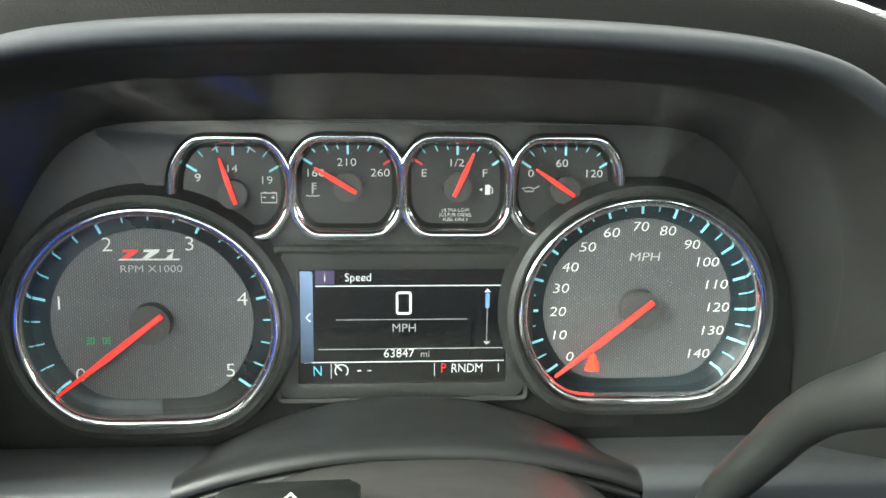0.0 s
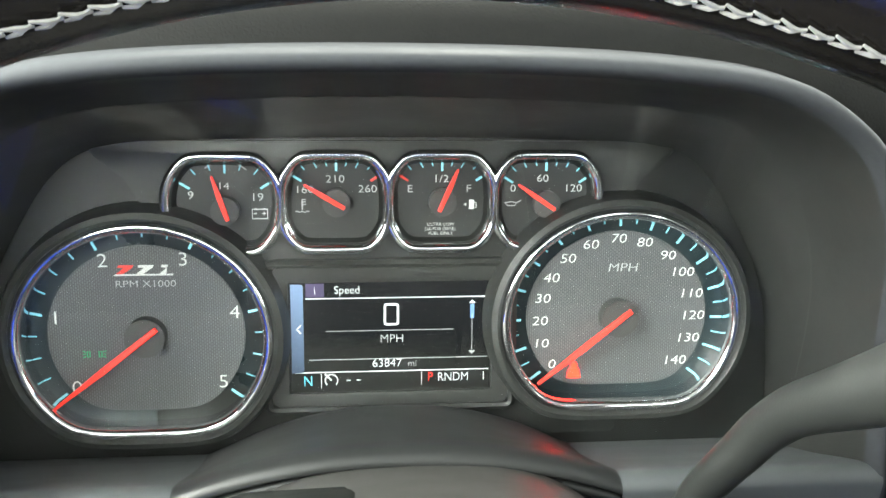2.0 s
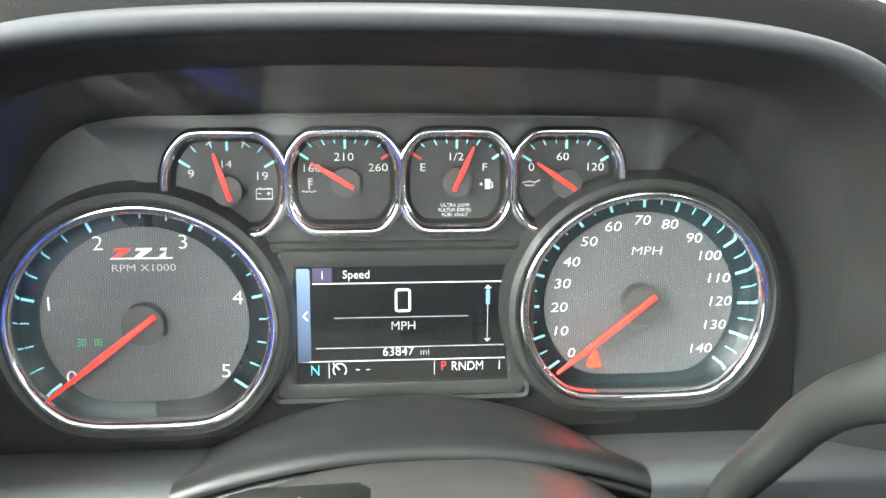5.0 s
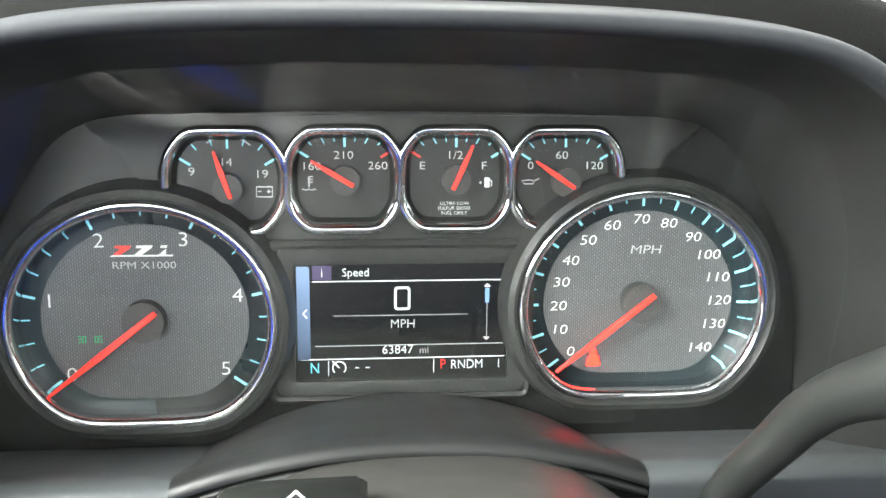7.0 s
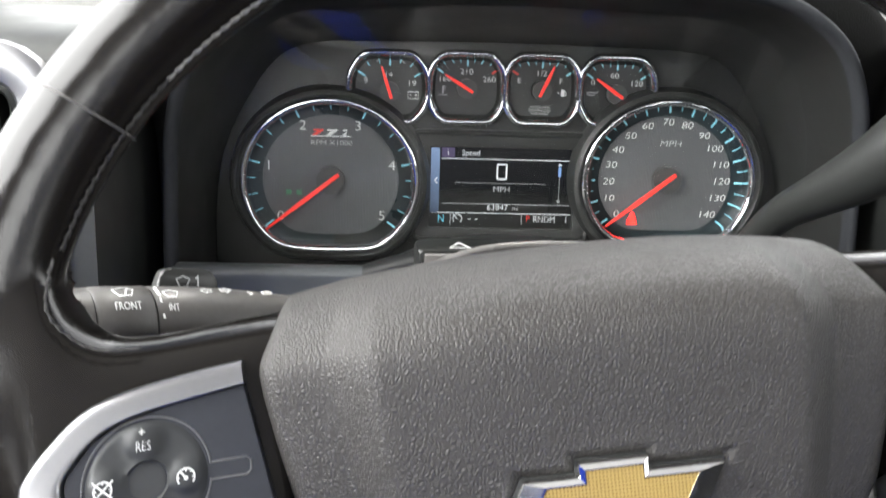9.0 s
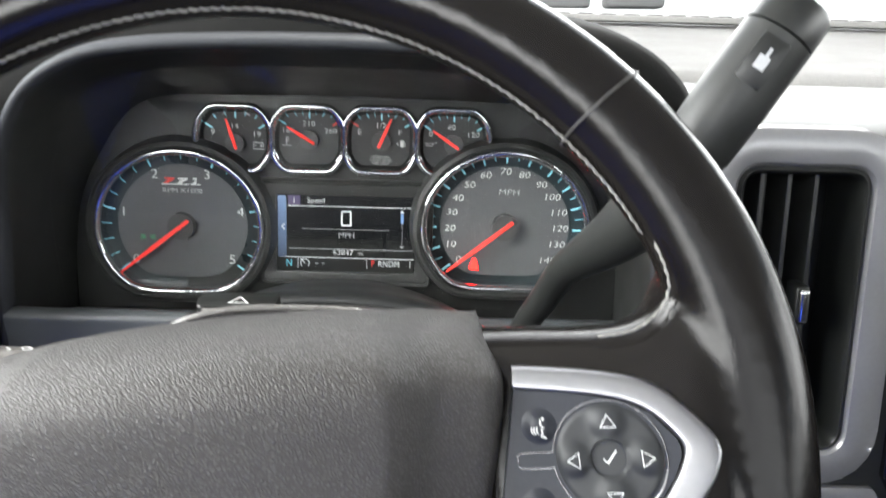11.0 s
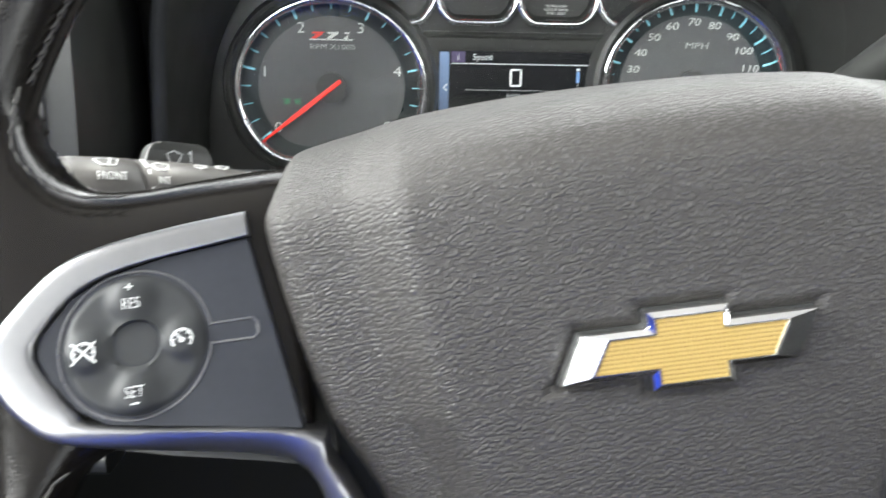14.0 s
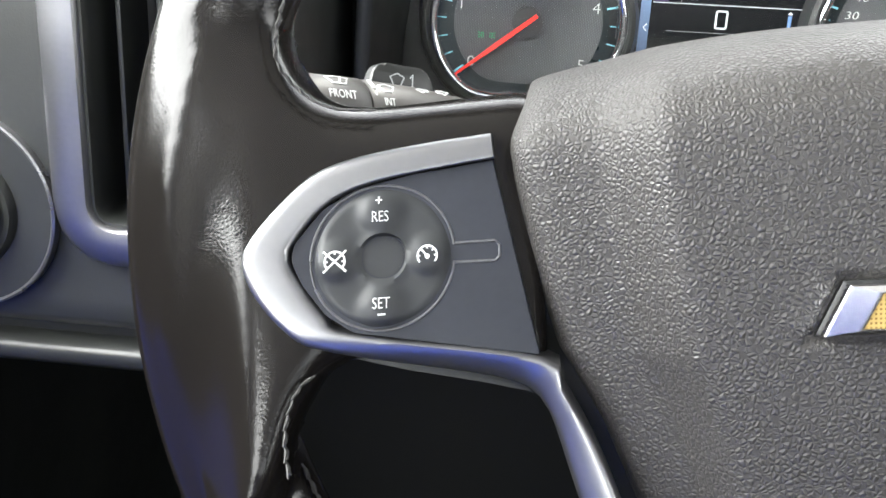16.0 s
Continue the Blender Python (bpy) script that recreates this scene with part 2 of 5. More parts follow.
def part(name, bm, mat, parent, label="", smooth=40, even=False):
    ob = new(name, mesh_of(name, bm, mat, smooth))
    ob.parent = parent
    if even:
        ob.modifiers.new("even_shading", "WEIGHTED_NORMAL").keep_sharp = True
    return tagged(ob, label)


def structure(name, bm, mat, label, category, smooth=40):
    ob = new(name, mesh_of(name, bm, mat, smooth))
    ob.matrix_world = SEAT.copy()
    return tagged(ob, label, category, kind="structure")


def plate(pts, z0, z1, bevel=0.0, seg=2, lift=None, bm=None):
    """A flat outline made solid between two heights, its upper edge rounded."""
    bm = bm or bmesh.new()
    old = set(bm.verts)
    low = [bm.verts.new((x, y, z0)) for x, y in pts]
    top = [bm.verts.new((x, y, z1)) for x, y in pts]
    bm.faces.new(low[::-1])
    face = bm.faces.new(top)
    for i in range(len(pts)):
        j = (i + 1) % len(pts)
        bm.faces.new((low[i], low[j], top[j], top[i]))
    if bevel:
        bmesh.ops.bevel(bm, geom=list(face.edges), offset=bevel, segments=seg, affect="EDGES", profile=0.5, clamp_overlap=True)
    if lift:
        for v in bm.verts:
            if v not in old:
                v.co.z += lift(v.co.x, v.co.y)
    return bm


def box(x0, x1, y0, y1, z0, z1, bevel=0.0, bm=None):
    bm = bm or bmesh.new()
    made = bmesh.ops.create_cube(bm, size=1, matrix=Matrix.Translation(((x0 + x1) / 2, (y0 + y1) / 2, (z0 + z1) / 2)) @ Matrix.Diagonal((x1 - x0, y1 - y0, z1 - z0, 1)))
    if bevel:
        edges = {e for v in made["verts"] for e in v.link_edges}
        bmesh.ops.bevel(bm, geom=list(edges), offset=bevel, segments=3, affect="EDGES", profile=0.5)
    return bm


def grid(rows, closed=False, bm=None):
    """A sheet through rows of points, each row as long as the next."""
    bm = bm or bmesh.new()
    vs = [[bm.verts.new(p) for p in row] for row in rows]
    for a, b in zip(vs, vs[1:]):
        for i in range(len(a) - (0 if closed else 1)):
            j = (i + 1) % len(a)
            bm.faces.new((a[i], a[j], b[j], b[i]))
    return bm


def sweep(path, profile, bm=None):
    """Carries a closed profile of (outward, height) round a closed flat path."""
    n = len(path)
    rows = []
    for i in range(n):
        p, a, b = Vector(path[i]), Vector(path[i - 1]), Vector(path[(i + 1) % n])
        t = (b - a).normalized()
        out = Vector((t.y, -t.x))
        rows.append([(p.x + out.x * o, p.y + out.y * o, h) for o, h in profile])
    rows.append(rows[0])
    bm = grid(rows, True, bm)
    bmesh.ops.remove_doubles(bm, verts=bm.verts[:], dist=1e-7)
    return bm


def tube(points, radii, sides=16, flat=1.0, bm=None, caps=True):
    """A round bar along points in space."""
    bm = bm or bmesh.new()
    pts = [Vector(p) for p in points]
    rows, up = [], Vector((0, 0, 1))
    for i, p in enumerate(pts):
        t = (pts[min(i + 1, len(pts) - 1)] - pts[max(i - 1, 0)]).normalized()
        s = t.cross(up)
        s = s.normalized() if s.length > 1e-4 else Vector((1, 0, 0))
        u = s.cross(t)
        r = radii[i] if hasattr(radii, "__len__") else radii
        rows.append([p + s * r * math.cos(a) + u * r * flat * math.sin(a) for a in (2 * math.pi * k / sides for k in range(sides))])
    mark = len(bm.verts)
    grid(rows, True, bm)
    if caps:
        bm.verts.ensure_lookup_table()
        bm.faces.new(bm.verts[mark:mark + sides][::-1])
        bm.faces.new(bm.verts[mark + sides * (len(rows) - 1):mark + sides * len(rows)])
    return bm


def smooth_path(pts, steps=8, closed=False):
    """Points on a smooth curve through pts."""
    pts = [Vector(p) for p in pts]
    n, out = len(pts), []
    for i in range(n if closed else n - 1):
        if closed:
            a, b, c, d = pts[i - 1], pts[i], pts[(i + 1) % n], pts[(i + 2) % n]
        else:
            a, b, c, d = pts[max(i - 1, 0)], pts[i], pts[i + 1], pts[min(i + 2, n - 1)]
        for k in range(steps):
            t = k / steps
            out.append(0.5 * (2 * b + (c - a) * t + (2 * a - 5 * b + 4 * c - d) * t * t + (3 * b - a - 3 * c + d) * t ** 3))
    if not closed:
        out.append(pts[-1])
    return out


def fillet(pts, radius, seg=5):
    """A flat outline with its corners rounded."""
    out, n = [], len(pts)
    for i in range(n):
        p, a, b = Vector(pts[i]), Vector(pts[i - 1]), Vector(pts[(i + 1) % n])
        r = radius[i] if hasattr(radius, "__len__") else radius
        u, v = (a - p), (b - p)
        half = u.angle(v) / 2
        if r <= 0 or half > 1.55:
            out.append(tuple(p))
            continue
        d = min(r / math.tan(half), u.length * 0.49, v.length * 0.49)
        s, e = p + u.normalized() * d, p + v.normalized() * d
        for k in range(seg + 1):
            t = k / seg
            q = (1 - t) ** 2 * s + 2 * t * (1 - t) * p + t * t * e
            out.append(tuple(q))
    return out


def lettering(text, size, at=(0, 0, 0), turn=0.0, slant=0.0, width=1.0, thick=0.00012, bm=None, bold=-0.012):
    """Words in the built-in font, centred on a place, as a thin solid."""
    cu = bpy.data.curves.new("words", "FONT")
    cu.body, cu.size, cu.align_x, cu.align_y, cu.shear, cu.extrude = text, size, "CENTER", "CENTER", slant, thick
    cu.resolution_u, cu.offset = 3, bold * size
    ob = bpy.data.objects.new("words", cu)
    me = ob.to_mesh()
    bm2 = bmesh.new()
    bm2.from_mesh(me)
    ob.to_mesh_clear()
    bpy.data.objects.remove(ob)
    bpy.data.curves.remove(cu)
    bm2.transform(Matrix.Translation(at) @ Matrix.Rotation(turn, 4, "Z") @ Matrix.Diagonal((width, 1, 1, 1)))
    if bm is None:
        return bm2
    me = bpy.data.meshes.new("words")
    bm2.to_mesh(me)
    bm2.free()
    bm.from_mesh(me)
    bpy.data.meshes.remove(me)
    return bm


def stroke(pts, wide, z, bm=None, thick=0.00025, closed=False):
    """A drawn line of even width lying flat at height z."""
    bm = bm or bmesh.new()
    pts = [Vector(p) for p in pts]
    n = len(pts)
    left, right = [], []
    for i, p in enumerate(pts):
        a = pts[i - 1] if (i or closed) else p
        b = pts[(i + 1) % n] if (i < n - 1 or closed) else p
        t = (b - a).normalized()
        o = Vector((-t.y, t.x)) * wide / 2
        left.append((p.x + o.x, p.y + o.y))
        right.append((p.x - o.x, p.y - o.y))
    rows = [[(*a, z), (*a, z + thick), (*b, z + thick), (*b, z)] for a, b in zip(left, right)]
    if closed:
        rows.append(rows[0])
    return grid(rows, True, bm)


def disc(x, y, r, z0, z1, bevel=0.0, sides=40, bm=None, seg=3):
    return plate([(x + r * math.cos(2 * math.pi * k / sides), y + r * math.sin(2 * math.pi * k / sides)) for k in range(sides)], z0, z1, bevel, seg, bm=bm)


def smoothstep(a, b, x):
    t = min(1.0, max(0.0, (x - a) / (b - a)))
    return t * t * (3 - 2 * t)


# ---------------------------------------------------------------- the cab that closes the place round
def slab(name, corners, mat, label, category, thick=0.03):
    """A plain closing wall: four corners and a thickness away from the cab's middle."""
    bm = bmesh.new()
    a = [Vector(c) for c in corners]
    n = (a[1] - a[0]).cross(a[2] - a[0]).normalized()
    mid = sum(a, Vector()) / 4
    if n.dot(mid - Vector((0.4, -0.2, 1.4))) < 0:
        n = -n
    low = [bm.verts.new(p) for p in a]
    top = [bm.verts.new(p + n * thick) for p in a]
    bm.faces.new(low)
    bm.faces.new(top)
    for i in range(4):
        j = (i + 1) % 4
        bm.faces.new((low[i], low[j], top[j], top[i]))
    return structure(name, bm, mat, label, category, smooth=0)


LEFT, RIGHT, REAR, BELT, ROOF, FLOOR = -0.58, 1.38, -1.55, 1.42, 1.95, 0.55
slab("floor", [(LEFT, REAR, FLOOR), (RIGHT, REAR, FLOOR), (RIGHT, 0.05, FLOOR), (LEFT, 0.05, FLOOR)], CARPET, "dark grey carpeted cab floor", "floor")
slab("footwell", [(LEFT, 0.06, FLOOR), (RIGHT, 0.06, FLOOR), (RIGHT, 1.0, FLOOR), (LEFT, 1.0, FLOOR)], BLACK, "black rubber mat in the footwell", "floor")
slab("ceiling", [(LEFT, REAR, ROOF), (RIGHT, REAR, ROOF), (RIGHT, 0.42, ROOF), (LEFT, 0.42, ROOF)], HEAD, "pale fabric headliner of the cab", "ceiling")
slab("kick_panel", [(LEFT, 0.16, FLOOR), (LEFT, 0.97, FLOOR), (LEFT, 0.97, BELT - 0.02), (LEFT, 0.16, BELT - 0.02)], BLACK, "black kick panel beside the footwell", "wall")
# Closing wall that doubles as a blue reflector.
slab("wall_left", [(LEFT, REAR, FLOOR), (LEFT, 0.15, FLOOR), (LEFT, 0.15, 1.16), (LEFT, REAR, 1.16)], PANELBLUE, "unseen door panel, coloured blue for reflections in the silver trim", "wall")
slab("door_cap", [(LEFT, REAR, 1.162), (LEFT, 0.15, 1.162), (LEFT, 0.15, BELT - 0.02), (LEFT, REAR, BELT - 0.02)], TRIM, "dark upper trim of the driver's door below the glass", "wall")
slab("wall_right", [(RIGHT, REAR, FLOOR), (RIGHT, 0.97, FLOOR), (RIGHT, 0.97, BELT), (RIGHT, REAR, BELT)], TRIM, "dark passenger door trim below the glass", "wall")
slab("wall_rear", [(LEFT, REAR, FLOOR), (RIGHT, REAR, FLOOR), (RIGHT, REAR, 1.5), (LEFT, REAR, 1.5)], TRIM, "dark rear cab wall below the window", "wall")
slab("wall_front", [(LEFT, 0.99, FLOOR), (RIGHT, 0.99, FLOOR), (RIGHT, 0.99, 1.36), (LEFT, 0.99, 1.36)], BLACK, "black bulkhead behind the dashboard", "wall")
for x in (LEFT, RIGHT):
    for y, s in ((-0.55, "door"), (-1.5, "rear")):
        bm = box(x - 0.04, x + 0.04, y - 0.09, y + 0.09, BELT - 0.03, ROOF, 0.01)
        structure("trim", bm, HEAD, "pale roof pillar beside the door glass", "pillar")


def pillar(x):
    s = -1 if x < 0.4 else 1
    bm = tube(smooth_path([(x, 1.02, 1.30), (x + s * 0.0, 0.98, 1.40), (x - s * 0.03, 0.80, 1.62), (x - s * 0.08, 0.45, 1.95)], 6), 0.035, 12)
    structure("trim", bm, HEAD, "pale windscreen pillar", "pillar")


pillar(LEFT + 0.02)
pillar(RIGHT - 0.02)
# driver's seat, unseen behind the walk; its blues feed the trim's reflections
seat = thing("driver_seat", pose(-0.01, -0.84, 0.67), "unseen driver seat, blue as a stand-in for the driver's clothes", "seat")
bm = bmesh.new()
rows = []
for k in range(13):
    z = 0.25 + 0.62 * k / 12
    w = 0.25 * (1 - 0.25 * smoothstep(0.6, 1.0, k / 12))
    rows.append([(w * math.sin(a), -0.06 * k / 12 - 0.2 + 0.09 * math.cos(a) * (1 - 0.3 * abs(math.sin(a))), z) for a in (2 * math.pi * i / 24 for i in range(24))])
grid(rows, True, bm)
bm.faces.new(bm.verts[-24:])
part("backrest", bm, NAVY, seat)
part("seat_cushion", box(-0.26, 0.26, -0.2, 0.42, 0.1, 0.30, 0.05), CLOTH, seat)
part("seat_base", box(-0.22, 0.22, -0.2, 0.28, -0.12, 0.1, 0.02), BLACK, seat)

# bright forecourt outside
bm = bmesh.new()
bmesh.ops.create_grid(bm, x_segments=2, y_segments=2, size=300, matrix=pose(0, 0, -0.4))
ob = new("ground", mesh_of("ground", bm, CONCRETE, 0))
tagged(ob, "pale concrete ground outside the truck", "ground", kind="structure")
bm = bmesh.new()
arc = [radians(a) for a in range(0, 361, 15)]
grid([[(14 * math.cos(a), 14 * math.sin(a), z) for a in arc] for z in (-0.4, 3, 6.5)], bm=bm)
ob = new("backdrop", mesh_of("backdrop", bm, OUTSIDE, 40))
tagged(ob, "plain overexposed white distance outside the windscreen", "backdrop", kind="structure")

# ---------------------------------------------------------------- dashboard
def dash_top():
    xs = [LEFT, -0.5, -0.44, -0.40] + [-0.36 + 0.01 * k for k in range(73)] + [0.40, 0.45, 0.6, 0.8, 1.0, 1.2, RIGHT]
    rows = []
    for y in [0.385, 0.39, 0.395, 0.405] + [0.42 + 0.02 * k for k in range(12)] + [0.66, 0.70, 0.76, 0.84, 0.90, 0.945]:
        row = []
        for x in xs:
            z = 1.410 + 0.052 * max(0, y - 0.385) / 0.53 - 0.03 * smoothstep(-0.25, -0.58, x)
            z += 0.009 * smoothstep(0.55, 0.85, y)
            if abs(x) > 0.2:
                z -= 0.012 * (1 - smoothstep(0.385, 0.42, y))
            row.append((x, y + 0.05 * smoothstep(0.5, 0.9, y) * (1 - ((x - 0.4) / 1.0) ** 2), z))
        rows.append(row)
    bm = grid(rows)
    bmesh.ops.solidify(bm, geom=bm.faces[:], thickness=0.01)
    structure("dash_top", bm, SOFT, "grained dashboard top pad, its colour paled as sunlit", "dashboard")


dash_top()


def hood_path():
    half = [(0.1885, 1.215), (0.1885, 1.27), (0.187, 1.312), (0.1835, 1.340), (0.1755, 1.365), (0.1620, 1.388), (0.146, 1.402), (0.126, 1.4115), (0.098, 1.4165), (0.055, 1.4193)]
    pts = [(-x, z) for x, z in half] + [(0, 1.4202)] + [(x, z) for x, z in half[::-1]]
    return [tuple(p) for p in smooth_path(pts, 4)]


def hood():
    path = hood_path()
    n = len(path)
    rows = []
    prof = [(0.0095, 0.018), (0.0078, 0.007), (0.0060, 0.0015), (0.0040, 0.0), (0.0020, 0.0008), (0.0006, 0.0035), (0.0, 0.009), (-0.0015, 0.03)]
    for o, d in prof:
        row = []
        for i, (x, z) in enumerate(path):
            a, b = Vector(path[max(i - 1, 0)]), Vector(path[min(i + 1, n - 1)])
            t = (b - a).normalized()
            nx, nz = -t.y, t.x
            y0 = 0.312 - 0.033 * smoothstep(1.30, 1.42, z)
            row.append((x + nx * o, y0 + d, z + nz * o))
        rows.append(row)
    inner = [(0.184, 1.215), (0.184, 1.27), (0.180, 1.31), (0.172, 1.335), (0.160, 1.357), (0.149, 1.373), (0.136, 1.384), (0.120, 1.3885), (0.095, 1.3905), (0.055, 1.3915)]
    inner = [(-x, z) for x, z in inner] + [(0, 1.392)] + [(x, z) for x, z in inner[::-1]]
    rows.append([(p.x, 0.402, p.y) for p in smooth_path(inner, 4)])
    hump = [(0.2010, 1.215), (0.2015, 1.27), (0.2020, 1.312), (0.2025, 1.345), (0.2035, 1.372), (0.2040, 1.393), (0.196, 1.410), (0.171, 1.4290), (0.130, 1.4415), (0.065, 1.4475)]
    hump = [(-x, z) for x, z in hump] + [(0, 1.449)] + [(x, z) for x, z in hump[::-1]]
    hump = [tuple(p) for p in smooth_path(hump, 4)]
    front = rows[0]
    between = [[(a[0] + k * (h[0] - a[0]), a[1] + d, a[2] + k * (h[1] - a[2])) for a, h in zip(front, hump)] for k, d in ((0.18, 0.0006), (0.40, 0.0020), (0.65, 0.0045), (0.86, 0.0085))]
    back = [[(x * s, max(y, a[1] + 0.012), z + d) for (x, z), a in zip(hump, front)] for y, s, d in ((0.318, 1.0, 0.0), (0.345, 1.0, 0.0035), (0.40, 1.0, 0.004), (0.45, 1.01, 0.001), (0.50, 1.03, -0.008), (0.56, 1.07, -0.026), (0.63, 1.12, -0.06))]
    structure("shaded_hood_cover", grid(back[::-1] + between[::-1] + rows[:1]), COVER, "grained pad over the instrument hood, its colour darkened as shaded", "dashboard", smooth=60)
    structure("hood_lip", grid(rows[:7]), LIP, "smooth grey rounded lip round the instrument hood", "dashboard", smooth=60)
    structure("hood", grid(rows[6:]), HOOD, "charcoal hood round the instrument cluster", "dashboard", smooth=60)


hood()


def settled(y, z):
    """The shelf's front sinks a little towards the driver."""
    k = max(0.0, 0.402 - y) / 0.09
    return y + 0.0018 * k, z - 0.0036 * k


def cluster_floor():
    """The shelf below the dials, arched over the steering column."""
    crease = 0.0855

    def bulge(x):
        return 1 - min(1.0, abs(x) / crease) ** 2.2

    shape = ((0.402, 1.244, 1.262), (0.390, 1.247, 1.271), (0.376, 1.250, 1.2755), (0.355, 1.257, 1.2785), (0.332, 1.2655, 1.2825), (0.322, 1.2690, 1.2842), (0.317, 1.2700, 1.2844), (0.313, 1.2694, 1.2836), (0.3105, 1.2675, 1.2818), (0.3100, 1.2650, 1.2795))
    under = ((0.3104, -0.0058), (0.3135, -0.0063), (0.3138, -0.0072), (0.3118, -0.0077), (0.3112, -0.0088), (0.3118, -0.0108), (0.3150, -0.0118), (0.3400, -0.0150), (0.4000, -0.0250))
    down = ((0.3104, 1.263), (0.3112, 1.250), (0.3120, 1.230), (0.3130, 1.215), (0.40, 1.205))
    for x0, x1, n in ((-0.192, -crease, 12), (-crease, crease, 60), (crease, 0.192, 12)):
        bm = bmesh.new()
        xs = [x0 + (x1 - x0) * k / n for k in range(n + 1)]
        rows = [[(x, y, side + (mid - side) * bulge(x)) for x in xs] for y, side, mid in shape]
        if n == 60:
            rows += [[(x, y, 1.2700 + 0.0144 * bulge(x) + d) for x in xs] for y, d in under]
        else:
            rows += [[(x, y, z) for x in xs] for y, z in down]
        grid([[(x, *settled(y, z)) for x, y, z in row] for row in rows], bm=bm)
        # The arch takes the shaded grey, the shelf ends the lit one.
        if n == 60:
            structure("column_arch", bm, ARCH, "arched cover between dials and steering column, darkened as shaded", "dashboard", smooth=60)
        else:
            structure("shelf", bm, LEDGE, "plastic shelf below the dials, paled as lit", "dashboard", smooth=60)


cluster_floor()


def drawn(prof, x0, x1, steps, bend=None):
    rows = []
    for k in range(steps + 1):
        x = x0 + (x1 - x0) * k / steps
        rows.append([(x, y + (bend(x) if bend else 0), z) for y, z in prof])
    return grid(rows)


def fascia_side(name, x0, x1, x2, x3, z0, z1):
    """Face from x0 to x3 with a vent opening between x1 and x2, z0 and z1."""
    upper = [(0.42, 1.408), (0.33, 1.404), (0.285, 1.398), (0.262, 1.392), (0.248, 1.384), (0.242, z1)]
    middle = [(0.242, z1), (0.2405, 1.33), (0.240, 1.29), (0.241, z0)]
    lower = [(0.241, z0), (0.244, 1.175), (0.2425, 1.166), (0.246, 1.1605), (0.256, 1.159), (0.257, 1.151), (0.2445, 1.1490), (0.2425, 1.1465), (0.243, 1.1410), (0.247, 1.1375), (0.262, 1.136), (0.40, 1.130), (0.62, 1.12)]
    bm = bmesh.new()
    for prof, a, b in ((upper, x0, x3), (lower, x0, x3), (middle, x0, x1), (middle, x2, x3)):
        rows = [[(a + (b - a) * k / 6, y, z) for y, z in prof] for k in range(7)]
        grid(rows, bm=bm)
    edge = x0 if abs(x0) < abs(x3) else x3
    grid([[(edge, y, z) for y, z in upper + middle[1:] + lower[1:]], [(edge, 0.46, z) for y, z in upper + middle[1:] + lower[1:]]], bm=bm)
    bmesh.ops.remove_doubles(bm, verts=bm.verts[:], dist=1e-5)
    for v in bm.verts:
        if v.co.y < 0.4:
            v.co.y, v.co.z = v.co.y - 0.0027, v.co.z - 0.0038
    structure(name, bm, PLASTIC, "charcoal dashboard face beside the instrument hood", "dashboard", smooth=50)


fascia_side("fascia_right", 0.205, 0.2051, 0.2715, RIGHT, 1.226, 1.372)
fascia_side("fascia_left", LEFT, -0.300, -0.236, -0.205, 1.212, 1.372)
# knee panel below the shelf
KNEE = [(0.36, 1.225), (0.305, 1.213), (0.276, 1.198), (0.264, 1.180), (0.259, 1.162), (0.261, 1.148), (0.270, 1.139), (0.300, 1.132), (0.42, 1.118), (0.62, 1.11)]
bm = drawn([tuple(p) for p in smooth_path(KNEE, 4)], -0.205, 0.205, 8)
knee = structure("knee_panel", bm, LIP, "grey plastic knee panel below the steering column", "dashboard")
part("seam", tube([(0.160, y - 0.0002, z) for y, z in smooth_path(KNEE[1:8], 4)], 0.0006, 6), BLACK, knee, "dark upright seam")


def vent(name, x0, x1, z0, z1, slats, label):
    """An upright air vent: satin frame, dark duct, upright vanes and a chromed tab."""
    v = thing(name, pose((x0 + x1) / 2, 0.2383, (z0 + z1) / 2 - 0.0038, 90, 0, 0), label, "air vent", "dashboard air vents")
    w, h = (x1 - x0) / 2, (z1 - z0) / 2
    out = fillet([(-w, -h), (w, -h), (w, h), (-w, h)], 0.012, 6)
    part("frame", sweep(out, [(-0.0005, -0.004), (0.0, 0.002), (0.002, 0.0045), (0.007, 0.0055), (0.016, 0.005), (0.0185, 0.003), (0.019, -0.004)]), SILVER if x0 > 0 else SATIN, v, "satin silver surround")
    part("rim", sweep(out, [(-0.001, -0.04), (-0.0045, -0.038), (-0.004, 0.0), (-0.002, 0.0035), (0.0005, 0.002), (0.0, -0.04)]), BLACK, v)
    part("duct", plate(out, -0.05, -0.046), BLACK, v)
    for k in range(slats):
        x = -0.017 + 0.0135 * k if x0 > 0 else -w + 2 * w * (k + 0.7) / (slats + 0.4)
        part("vane", plate(fillet([(x - 0.0012, -h + 0.004), (x + 0.0012, -h + 0.004), (x + 0.0012, h - 0.004), (x - 0.0012, h - 0.004)], 0.0008, 2), -0.036, -0.008, 0.0006), PLASTIC if x0 > 0 else BLACK, v)
    if x0 > 0:
        tab = part("tab", box(0.0015, 0.0085, -0.006, 0.014, -0.012, 0.003, 0.002), BLACK, v)
        part("tab_face", box(0.0025, 0.0075, -0.0045, 0.0125, 0.0025, 0.0060, 0.0015), CHROME, tab, "bright chrome tab face")
    return v


vent("air_vent", 0.2065, 0.2715, 1.2295, 1.3755, 3, "upright dark air vent in a satin silver frame on the dash")
vent("air_vent", -0.300, -0.236, 1.214, 1.371, 3, "upright dark air vent in a satin silver frame beside the door")



